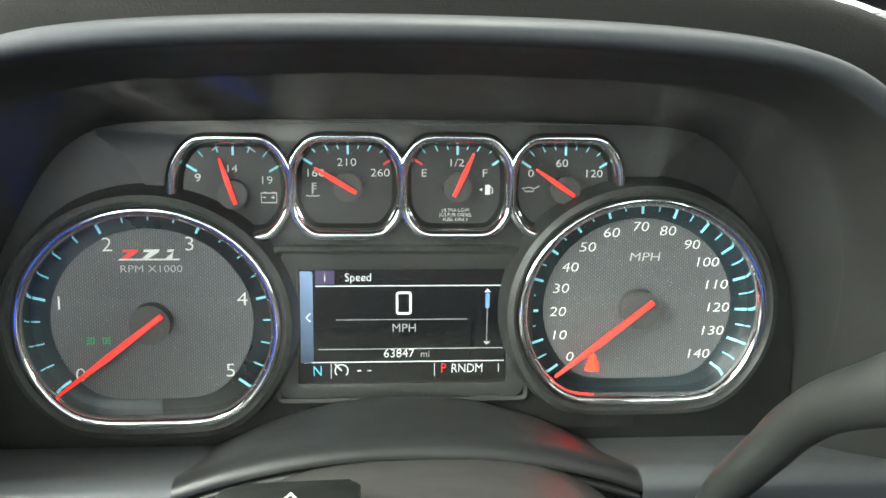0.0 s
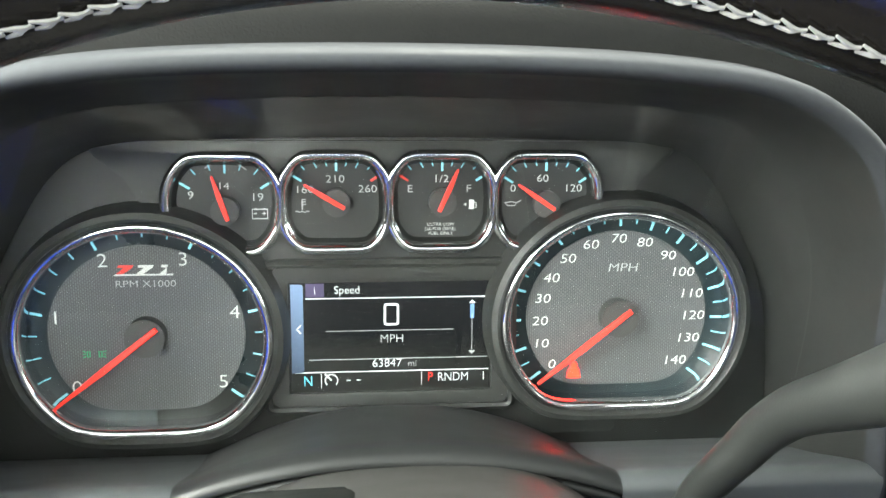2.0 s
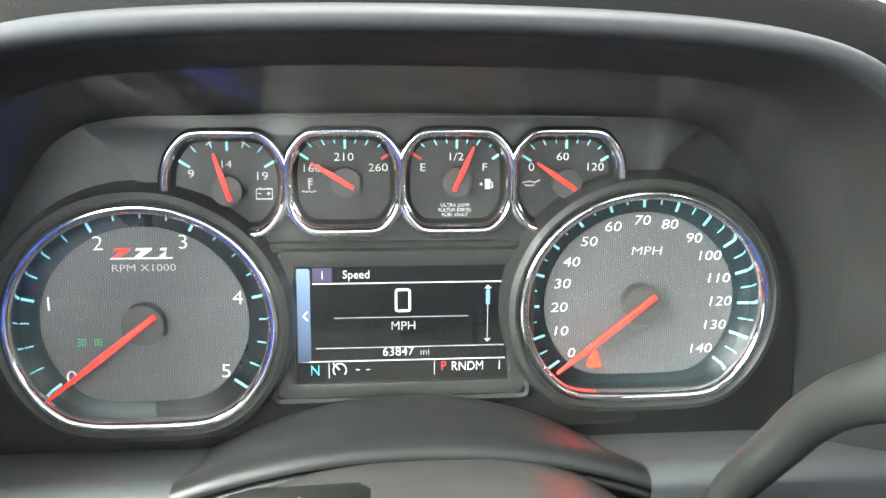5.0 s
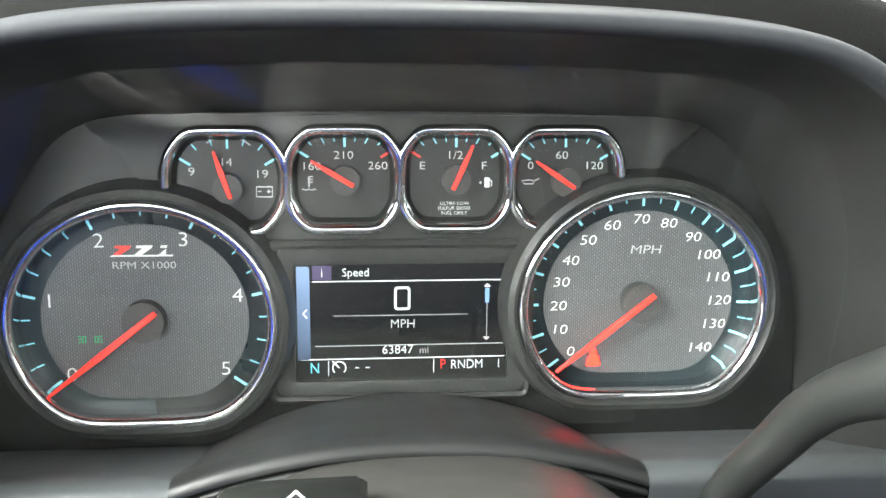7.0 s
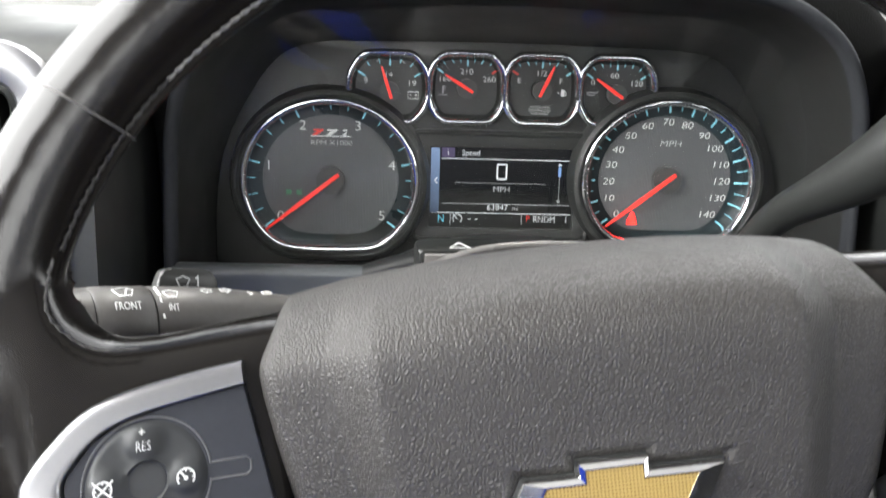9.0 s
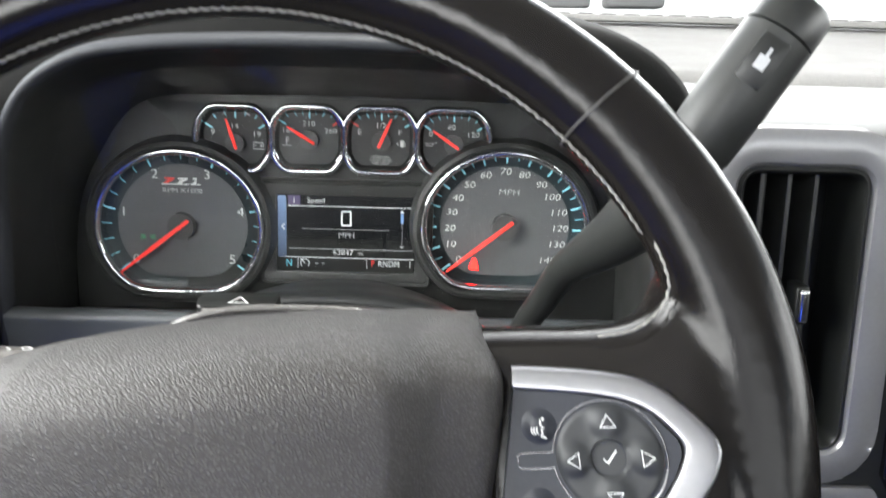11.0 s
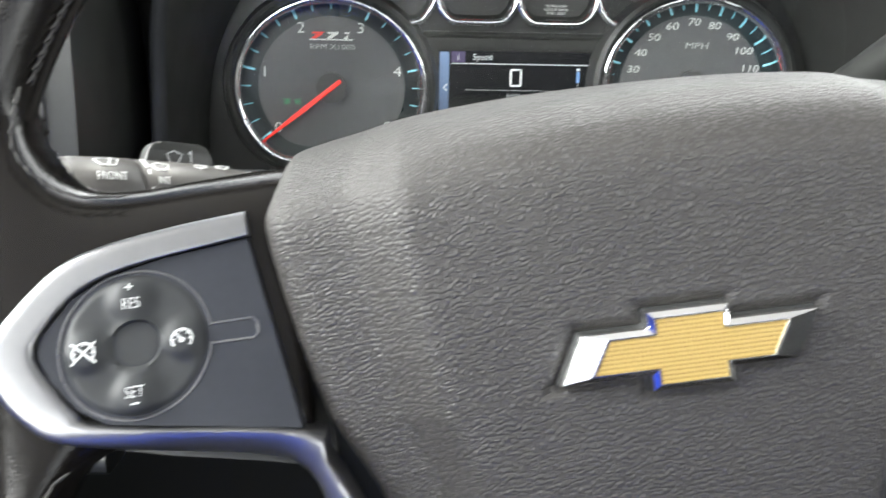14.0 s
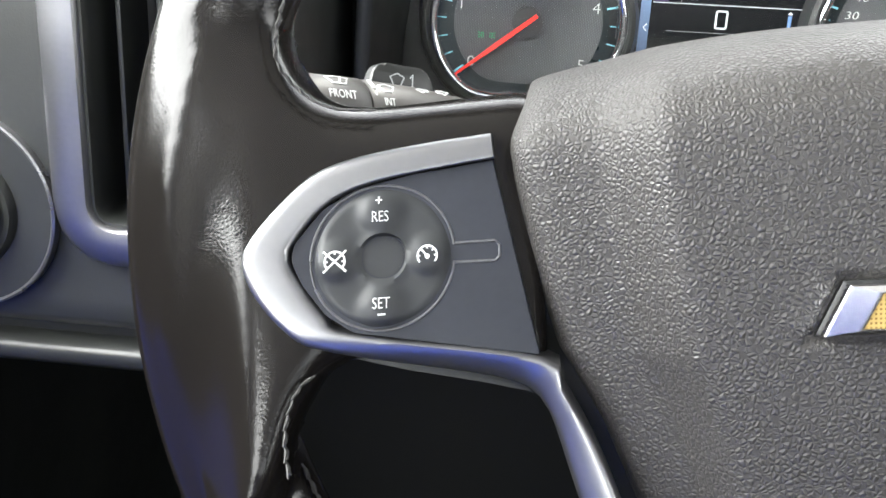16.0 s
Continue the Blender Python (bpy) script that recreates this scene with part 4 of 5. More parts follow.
# clear lens over the dials, its top nearer the driver
bm = plate([(-0.195, -0.070), (0.195, -0.070), (0.195, 0.115), (-0.195, 0.115)], 0.0085, 0.0100, lift=lambda x, y: 0.32 * (y + 0.066))
part("lens", bm, LENS, cluster, "clear plastic lens over the dials", smooth=0).visible_shadow = False

# ---------------------------------------------------------------- steering column
column = thing("column_shroud", pose(0, 0, -0.005), "dark plastic steering column shroud with a hazard switch", "steering column")
bm = bmesh.new()
rows = []
for y in (0.172, 0.1724, 0.1735, 0.176, 0.18, 0.19, 0.21, 0.25, 0.29, 0.33, 0.37, 0.40):
    k = (y - 0.172) / 0.228
    top = 1.3185 - 0.062 * k
    half, low = 0.080 + 0.002 * k, top - 0.115
    inset = 0.004 * max(0, 1 - (y - 0.172) / 0.004) ** 2
    row = []
    for i in range(48):
        a = 2 * math.pi * i / 48
        c, s = math.cos(a), math.sin(a)
        e = 0.7
        row.append((0.005 + (half - inset) * math.copysign(abs(c) ** e, c), y, (top + low) / 2 + ((top - low) / 2 - inset) * math.copysign(abs(s) ** 0.8, s)))
    rows.append(row)
grid(rows, True, bm)
bm.faces.new([v for v in bm.verts if v.co.y < 0.1721])
part("shroud", bm, SHROUD, column)
edge = []
for i in range(31):
    a = radians(158 - 136 * i / 30)
    c, s = math.cos(a), math.sin(a)
    edge.append((0.005 + 0.0788 * math.copysign(abs(c) ** 0.7, c), 0.1728, 1.261 + 0.0563 * abs(s) ** 0.8))
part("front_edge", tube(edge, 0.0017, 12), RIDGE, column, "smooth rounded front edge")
# hazard switch: a dark tab with a pale front lip, its outlined triangle lying on the slope
tab = fillet([(-0.0565, -0.014), (-0.0190, -0.014), (-0.0170, 0.0035), (-0.0590, 0.0035)], [0.002, 0.002, 0.003, 0.010], 5)
tilt = pose(0, 0.2480, 1.3025, 8, 0, 3)
bm = plate(tab, -0.012, 0.0, 0.0015, 3)
bm.transform(tilt)
hz = part("hazard_switch", bm, BLACK, column, "black hazard warning switch")
bm = box(-0.0540, -0.0205, -0.0160, -0.0138, -0.0070, -0.0010, 0.0009)
bm.transform(tilt)
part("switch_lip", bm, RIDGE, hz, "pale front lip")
bm = stroke([(-0.0415, -0.0100), (-0.0321, -0.0100), (-0.0368, -0.0028)], 0.0014, 0.0001, closed=True)
bm.transform(tilt)
part("hazard_triangle", bm, WHITE, hz, "white outlined triangle")

key = thing("ignition_key", pose(0.1213, 0.1162, 1.2371), "worn metal key stub in a black ignition lock", "key")
lock = tube([(-0.0124, 0.006, -0.0005), (-0.0094, 0.003, 0), (0, 0, 0), (0.0104, 0, 0.0006), (0.0124, 0.002, 0.0006)], [0.0025, 0.0042, 0.0046, 0.0052, 0.0036], 20)
part("lock", lock, BLACK, key)
part("lock_housing", tube([(-0.008, 0.003, 0.0), (-0.022, 0.030, 0.004), (-0.042, 0.070, 0.010)], [0.0040, 0.0060, 0.0100], 16), BLACK, key)
bm = box(-0.0030, 0.0030, -0.004, 0.006, -0.0036, 0.0036, 0.0011)
bm.transform(pose(0.0052, -0.0062, 0.0073, 14, 8, -12))
part("key_bow", bm, CHROME, key, "bare metal key stub")

# wiper and turn lever
stalk = thing("turn_signal_lever", pose(0.001, 0.001, -0.0088), "black turn signal and wiper lever with white markings", "lever")
TIP, MIDDLE, ROOT = Vector((-0.2265, 0.1105, 1.2994)), Vector((-0.1295, 0.1809, 1.2848)), Vector((-0.0713, 0.2230, 1.2761))
ax = (MIDDLE - TIP).normalized()


def along(d):
    return TIP + ax * d


part("end_cap", tube([along(0.026), along(0.027), along(0.030), along(0.042), along(0.057)], [0.009, 0.012, 0.0138, 0.0146, 0.0150], 32), SHROUD, stalk)
part("front_ring", tube([along(0.0575), along(0.0585), along(0.0785), along(0.0795)], [0.0146, 0.0153, 0.0153, 0.0146], 32), SHROUD, stalk)
part("barrel", tube([along(0.080), along(0.081), along(0.1), along(0.121), MIDDLE + ax * 0.02, ROOT], [0.0146, 0.0151, 0.0145, 0.0125, 0.0100, 0.0085], 32), SHROUD, stalk)
fr = Matrix.Translation(along(0)) @ ax.to_track_quat("X", "Z").to_matrix().to_4x4()


def on_stalk(bm, d, a, r=0.0154):
    """Lays flat markings on the lever's skin at a distance d along it and an angle a towards the driver."""
    for v in bm.verts:
        t = a - v.co.y / r
        x = d + v.co.x
        h = r + v.co.z
        v.co = fr @ Vector((x, -h * math.sin(t), h * math.cos(t)))
    return bm


part("lettering", on_stalk(lettering("FRONT", 0.0046, (0, 0, 0.0002), width=0.66), 0.069, radians(46)), WHITE, stalk)
bm = stroke([(-0.004, 0.002), (0.0, 0.0035), (0.004, 0.002), (0.0022, -0.002), (-0.0022, -0.002)], 0.00045, 0, closed=True)
stroke([(0.0, -0.002), (0.002, 0.0035)], 0.0006, 0, bm)
part("wiper_symbol", on_stalk(bm, 0.069, radians(20)), WHITE, stalk)
part("lettering", on_stalk(lettering("INT", 0.0042, (0, 0, 0.0002), width=0.62), 0.0862, radians(50), 0.0150), WHITE, stalk)
bm = stroke([(-0.003, 0.0015), (0.0, 0.003), (0.003, 0.0015), (0.0015, -0.0015), (-0.0015, -0.0015)], 0.0005, 0, closed=True)
part("wiper_symbol", on_stalk(bm, 0.0866, radians(26), 0.0150), WHITE, stalk)
bm = stroke([(0, 0.006), (0, 0.0)], 0.0013, 0)
stroke([(0, -0.0012), (0, -0.010)], 0.0008, 0, bm)
part("ring_line", on_stalk(bm, 0.0818, radians(28), 0.0152), WHITE, stalk)
bm = bmesh.new()
for d, s in ((-0.004, -1), (0.004, 1)):
    stroke([(d - s * 0.002, 0.001), (d, 0.001), (d, 0.002), (d + s * 0.0025, 0), (d, -0.002), (d, -0.001), (d - s * 0.002, -0.001)], 0.0005, 0, bm, closed=True)
part("arrow_symbol", on_stalk(bm, 0.106, radians(14), 0.0143), WHITE, stalk)
bm = bmesh.new()
for d in (-0.0045, 0.0045):
    stroke([(d - 0.002, -0.001), (d - 0.002, 0.0012), (d + 0.001, 0.0012), (d + 0.002, 0.0), (d + 0.001, -0.001)], 0.0006, 0, bm, closed=True)
part("lamp_symbol", on_stalk(bm, 0.125, radians(12), 0.0122), WHITE, stalk)
out = fillet([(-0.015, -0.004), (0.014, -0.004), (0.011, 0.0085), (-0.010, 0.0095)], [0.0, 0.0, 0.005, 0.005], 6)
bm = plate(out, -0.004, 0.002, 0.0012)
pm = Matrix.Translation(along(0.0955) + Vector((0, 0.006, 0.0115))) @ ax.to_track_quat("X", "Z").to_matrix().to_4x4() @ pose(0, 0, 0, 75, 0, 0)
bm.transform(pm)
paddle = part("washer_paddle", bm, BLACK, stalk, "black washer paddle")
bm = stroke([(-0.005, 0.0048), (-0.0022, 0.0060), (0.0006, 0.0048), (-0.0008, 0.0018), (-0.0036, 0.0018)], 0.00045, 0.0021, closed=True)
stroke([(0.0040, 0.0012), (0.0040, 0.0062), (0.0030, 0.0048)], 0.00045, 0.0021, bm)
bm.transform(pm)
part("washer_symbol", bm, GREYPRINT, paddle)

# gear lever on the column
shifter = thing("gear_lever", pose(0, 0, 0), "dark grey column gear lever with a cylindrical grip", "gear lever")
arm = smooth_path([(0.1060, 0.303, 1.252), (0.1114, 0.3005, 1.2660), (0.1165, 0.2945, 1.2775), (0.1220, 0.2890, 1.2880), (0.1260, 0.2820, 1.2985), (0.1305, 0.2690, 1.3105), (0.1380, 0.2490, 1.3230), (0.1480, 0.2280, 1.3370), (0.1570, 0.2090, 1.3530), (0.1640, 0.1980, 1.3690), (0.1720, 0.1945, 1.3840)], 6)
girth = smooth_path([(r, 0, 0) for r in (0.0070, 0.0072, 0.0076, 0.0080, 0.0084, 0.0090, 0.0108, 0.0136, 0.0158, 0.0156, 0.0138)], 6)
part("arm", tube(arm, [g.x for g in girth], 28), PLASTIC, shifter)
g0, g1p = Vector((0.171, 0.194, 1.3805)), Vector((0.213, 0.1985, 1.4435))
ga = (g1p - g0).normalized()
part("grip", tube([g0 - ga * 0.004, g0, g0 + ga * 0.004, g0 + ga * 0.03, g0 + ga * 0.060], [0.010, 0.0140, 0.0155, 0.0162, 0.0160], 36), PLASTIC, shifter)
part("end_cap", tube([g0 + ga * 0.0606, g0 + ga * 0.0612, g0 + ga * 0.074, g0 + ga * 0.077, g0 + ga * 0.078], [0.0150, 0.0160, 0.0157, 0.0135, 0.008], 36), BLACK, shifter)
gm = Matrix.Translation(g0 + ga * 0.045) @ ga.to_track_quat("X", "Z").to_matrix().to_4x4() @ pose(0, 0, 0, 72, 0, 0)
bm = plate(fillet([(-0.011, -0.0062), (0.011, -0.0062), (0.011, 0.0062), (-0.011, 0.0062)], 0.0015), 0.008, 0.0166, 0.0005)
bm.transform(gm)
tow = part("tow_button", bm, BLACK, shifter, "black recessed tow mode button")
bm = plate([(-0.004, -0.0025), (0.002, -0.0025), (0.002, -0.0010), (0.006, -0.0010), (0.006, 0.0005), (0.002, 0.0005), (0.002, 0.0025), (-0.004, 0.0025)], 0.0166, 0.0169)
bm.transform(gm)
part("tow_symbol", bm, GREYPRINT, tow)
# ---------------------------------------------------------------- steering wheel
# Wheel frame: u to the right, v up the wheel, w towards the driver; turned a little to the left.
WHEEL = pose(-0.0083, 0.0564, 1.2846, 78.77, -0.26, -0.58) @ Matrix.Rotation(radians(7.1), 4, "Z")
wheel = thing("steering_wheel", WHEEL, "black leather steering wheel turned slightly off centre, with satin silver spokes", "steering wheel")
RIM, RADIAL, DEEP, RIM_V = 0.1764, 0.0169, 0.0158, 0.0091
# the rim is set back behind the spoke faces and leans a little against them
LEAN = Matrix.Rotation(radians(-8.06), 4, "X") @ Matrix.Rotation(radians(-1.06), 4, "Y") @ Matrix.Translation((-0.0022, 0, -0.0172))


def section(a):
    """Radius, half thickness and half depth of the rim at an angle: drawn in at the top, broad beside the spokes."""
    k, side = max(0.0, math.sin(a)) ** 2, math.cos(a) ** 4
    return RIM - 0.0078 * k + 0.0020 * side, RADIAL + 0.0014 * side, DEEP - 0.0035 * side


def lift(u, v):
    """The slope of the spoke faces."""
    return -0.006 - 0.33 * v + 0.25 * (abs(u) - 0.125)


def mirrored(pts, s):
    return [(s * x, y) for x, y in pts] if s > 0 else [(-x, y) for x, y in pts][::-1]


def torus(bm):
    rows = []
    for i in range(144):
        a = 2 * math.pi * i / 144
        mid, thick, deep = section(a)
        row = []
        for k in range(28):
            b = 2 * math.pi * k / 28
            r = mid + thick * math.cos(b)
            row.append((r * math.cos(a), RIM_V + r * math.sin(a), deep * math.sin(b)))
        rows.append(row)
    rows.append(rows[0])
    grid(rows, True, bm)
    bmesh.ops.remove_doubles(bm, verts=bm.verts[:], dist=1e-6)


bm = bmesh.new()
torus(bm)
bm.transform(LEAN)


def spoke_edge(u):
    """Lower and upper border of the spoke leather at a distance from the middle."""
    upper = np.interp(u, (0.088, 0.112, 0.130, 0.1405, 0.1467, 0.1510, 0.158, 0.170, 0.1765, 0.184), (0.0394, 0.0379, 0.0366, 0.0376, 0.0414, 0.0484, 0.071, 0.070, 0.056, 0.030))
    lower = np.interp(u, (0.088, 0.106, 0.130, 0.1420, 0.1485, 0.1520, 0.160, 0.170, 0.1765, 0.184), (-0.0326, -0.0286, -0.0241, -0.0286, -0.0396, -0.0526, -0.068, -0.066, -0.050, -0.022))
    return float(lower), float(upper)


def leather_face(u, v):
    """The spoke leather's front: level with the trim, then rolling back onto the rim."""
    flat = lift(min(u, 0.158), v) - 0.0026
    crest = -0.0062 - 0.140 * v
    return flat + (crest - flat) * smoothstep(0.154, 0.178, u)


for s in (1, -1):
    rows = []
    for i in range(49):
        u = 0.088 + 0.096 * i / 48
        low, high = spoke_edge(u)
        top = []
        for k in range(25):
            v = low + (high - low) * k / 24
            e = max(0.0, 1 - min((v - low) / 0.008, (high - v) / 0.012))
            top.append((s * u, v, leather_face(u, v) - (0.0105 if v > 0 else 0.0070) * (1 - math.sqrt(max(0.0, 1 - e * e)))))
        rows.append(top + [(x, y, z - 0.0165) for x, y, z in top[::-1]])
    cover = grid(rows, True)
    cover.verts.ensure_lookup_table()
    cover.faces.new(cover.verts[:50])
    cover.faces.new(cover.verts[-50:])
    bmesh.ops.recalc_face_normals(cover, faces=cover.faces[:])
    me = bpy.data.meshes.new("spoke_cover")
    cover.to_mesh(me)
    cover.free()
    bm.from_mesh(me)
    bpy.data.meshes.remove(me)
# lower arms, out of sight below the pad
for s in (1, -1):
    plate(mirrored([(0.030, -0.09), (0.062, -0.09), (0.070, -0.168), (0.028, -0.176)], s), -0.022, -0.004, lift=lambda u, v: -0.32 * v, bm=bm)
skin = part("rim", bm, LEATHER, wheel, "worn black leather rim and spoke covering")
mod = skin.modifiers.new("joined", "REMESH")
mod.mode, mod.voxel_size, mod.use_smooth_shade = "VOXEL", 0.0013, True
mod = skin.modifiers.new("eased", "SMOOTH")
mod.factor, mod.iterations = 0.5, 60


def leaned(bm):
    bm.transform(LEAN)
    return bm


# seams across the rim where the upper cover begins
for a in (36.5, 143.5):
    c, s = math.cos(radians(a)), math.sin(radians(a))
    ring = []
    for k in range(36):
        b = 2 * math.pi * k / 36
        mid, thick, deep = section(radians(a))
        r = mid + (thick + 0.0001) * math.cos(b)
        ring.append((r * c, RIM_V + r * s, (deep + 0.0001) * math.sin(b)))
    ring.append(ring[0])
    part("cover_seam", leaned(tube(ring, 0.00045, 6, caps=False)), SHROUD, skin, "grey seam across the rim")


def stitch_line(path):
    """Crossed thread stitches along a path of points with outward directions."""
    bm = bmesh.new()
    pts = [Vector(p) for p in path]
    length = [0.0]
    for a, b in zip(pts, pts[1:]):
        length.append(length[-1] + (b - a).length)

    def at(d):
        d = min(max(d, 0), length[-1])
        for i in range(len(pts) - 1):
            if d <= length[i + 1]:
                return pts[i].lerp(pts[i + 1], (d - length[i]) / max(1e-9, length[i + 1] - length[i]))
        return pts[-1]

    step = 0.0038
    for k in range(int(length[-1] / step)):
        for side in (1, -1):
            a, b = at(k * step), at((k + 1.05) * step)
            w = Vector((0, 0, 0.0012 * side))
            jit = Vector((random.uniform(-1, 1), random.uniform(-1, 1), random.uniform(-1, 1))) * 0.00016
            mid = (a + b) / 2 + jit
            out = Vector((mid.x, mid.y - RIM_V, 0)).normalized() * -0.0003
            tube([a - w * 0.3, mid + out + w * 0.4, b + w], [0.00022, 0.00042, 0.00022], 6, bm=bm)
    return bm


def rim_arc(a0, a1, w=0.0050, extra=0.0003):
    n = int(abs(a1 - a0) / 2) + 2
    pts = []
    for k in range(n):
        a = radians(a0 + (a1 - a0) * k / (n - 1))
        mid, thick, deep = section(a)
        r = mid - thick * math.sqrt(1 - (w / deep) ** 2) - extra
        pts.append((r * math.cos(a), RIM_V + r * math.sin(a), w))
    return pts


corner = smooth_path([(0.1488, 0.0640, -0.0140), (0.1510, 0.0560, -0.0122), (0.1519, 0.0489, -0.0129), (0.1497, 0.0439, -0.0143), (0.1454, 0.0395, -0.0150), (0.139, 0.0361, -0.0162), (0.128, 0.0352, -0.0190)], 5)
low = smooth_path([(0.1426, -0.0270, 0.0050), (0.1460, -0.0290, 0.0070), (0.1477, -0.0330, 0.0105), (0.1481, -0.0379, 0.0143), (0.1467, -0.0438, 0.0190), (0.1445, -0.0487, 0.0218)], 5)
for s in (1, -1):
    bm = stitch_line([(s * p[0], p[1], p[2]) for p in corner])
    tagged(part("stitching", bm, THREAD if s > 0 else WORN, skin, "frayed pale grey thread" if s > 0 else "dark worn thread"), kind="stuff")
    bm = stitch_line([(s * p[0], p[1], p[2]) for p in low])
    tagged(part("stitching", bm, THREAD if s > 0 else WORN, skin, "frayed pale grey thread" if s > 0 else "dark worn thread"), kind="stuff")
for a0, a1, yarn, words_of in ((22.0, 136.0, THREAD, "frayed pale grey thread"), (136.0, 158.0, WORN, "dark worn thread"), (202.0, 262.0, WORN, "dark worn thread"), (262.0, 338.0, THREAD, "frayed pale grey thread")):
    tagged(part("stitching", leaned(stitch_line(rim_arc(a0, a1))), yarn, skin, words_of), kind="stuff")

# satin spoke trims, switch panels, buttons
OUTER = [(x + 0.0008, y - 0.0026) for x, y in [(0.0992, 0.0305), (0.116, 0.0288), (0.132, 0.0262), (0.1425, 0.0225), (0.151, 0.0150), (0.157, 0.0075), (0.1585, 0.0025), (0.1555, -0.005), (0.149, -0.013), (0.1420, -0.0180), (0.124, -0.0230), (0.102, -0.0280), (0.0925, -0.0315), (0.0875, -0.0375), (0.0850, -0.045), (0.0805, -0.060), (0.072, -0.085)]]
LOWIN = [(x + 0.0008, y - 0.0026) for x, y in [(0.0885, -0.0240), (0.0840, -0.0310), (0.0790, -0.0400), (0.0750, -0.0490), (0.0710, -0.0600), (0.063, -0.085)]]
FACE = [(x + 0.0008, y - 0.0026) for x, y in [(0.0985, 0.0240), (0.119, 0.0214), (0.132, 0.0186), (0.1400, 0.0142), (0.1465, 0.0065), (0.1475, 0.0025), (0.1442, -0.0040), (0.1390, -0.0108), (0.1325, -0.0152), (0.0885, -0.0238)]]


def raised(bm):
    for v in bm.verts:
        v.co.z += lift(v.co.x, v.co.y)
    return bm


def bump_height(u, v, spots):
    h = 0.0
    for cu, cv, r, t in spots:
        d = math.hypot(u - cu, v - cv) / r
        if d < 1.6:
            h += t * math.exp(-(d * 1.15) ** 4)
    return h


def nudge(ob, s):
    ob.location = (s * 0.0008, -0.0026, 0.00106)
    return ob


def stations(pts, keys, counts):
    """Points along a smooth curve, evenly spaced between its key points."""
    out = []
    for a, b, n in zip(keys, keys[1:], counts):
        fine = smooth_path(pts[max(a - 1, 0):b + 2], 8)
        fine = fine[8 * (a - max(a - 1, 0)):8 * (b - max(a - 1, 0)) + 1]
        run = [0.0]
        for p, q in zip(fine, fine[1:]):
            run.append(run[-1] + (q - p).length)
        for k in range(n):
            d = run[-1] * k / n
            i = max(j for j in range(len(run) - 1) if run[j] <= d)
            out.append(fine[i].lerp(fine[i + 1], (d - run[i]) / (run[i + 1] - run[i])))
    return out + [Vector(pts[keys[-1]])]


def trim_band(s):
    """The chevron trim: flat above, its lower band rounded away towards the outer edge."""
    counts = (22, 12, 16, 14)
    outer = stations(OUTER, (0, 6, 9, 12, 16), counts)
    inner = stations(FACE + LOWIN[1:], (0, 5, 8, 9, 14), counts)
    rows = []
    for i, (a, b) in enumerate(zip(outer, inner)):
        low = smoothstep(28, 46, i)
        row = []
        for k, h in ((0, -0.010), (0, -0.0004), (0.03, 0.0008), (0.10, 0.0017), (0.2, 0.0021), (0.35, 0.0023), (0.5, 0.0024), (0.65, 0.0025), (0.8, 0.0025), (0.9, 0.0025), (0.96, 0.0022), (1.0, 0.0012), (1.0, -0.010)):
            p = a.lerp(b, k)
            h -= 0.0050 * low * max(0.0, 1 - k / 0.9) ** 1.2
            row.append((s * p.x, p.y, h + lift(p.x, p.y)))
        rows.append(row)
    bm = grid(rows, True)
    n = len(rows[0])
    bm.verts.ensure_lookup_table()
    bm.faces.new(bm.verts[:n])
    bm.faces.new(bm.verts[-n:])
    return bm


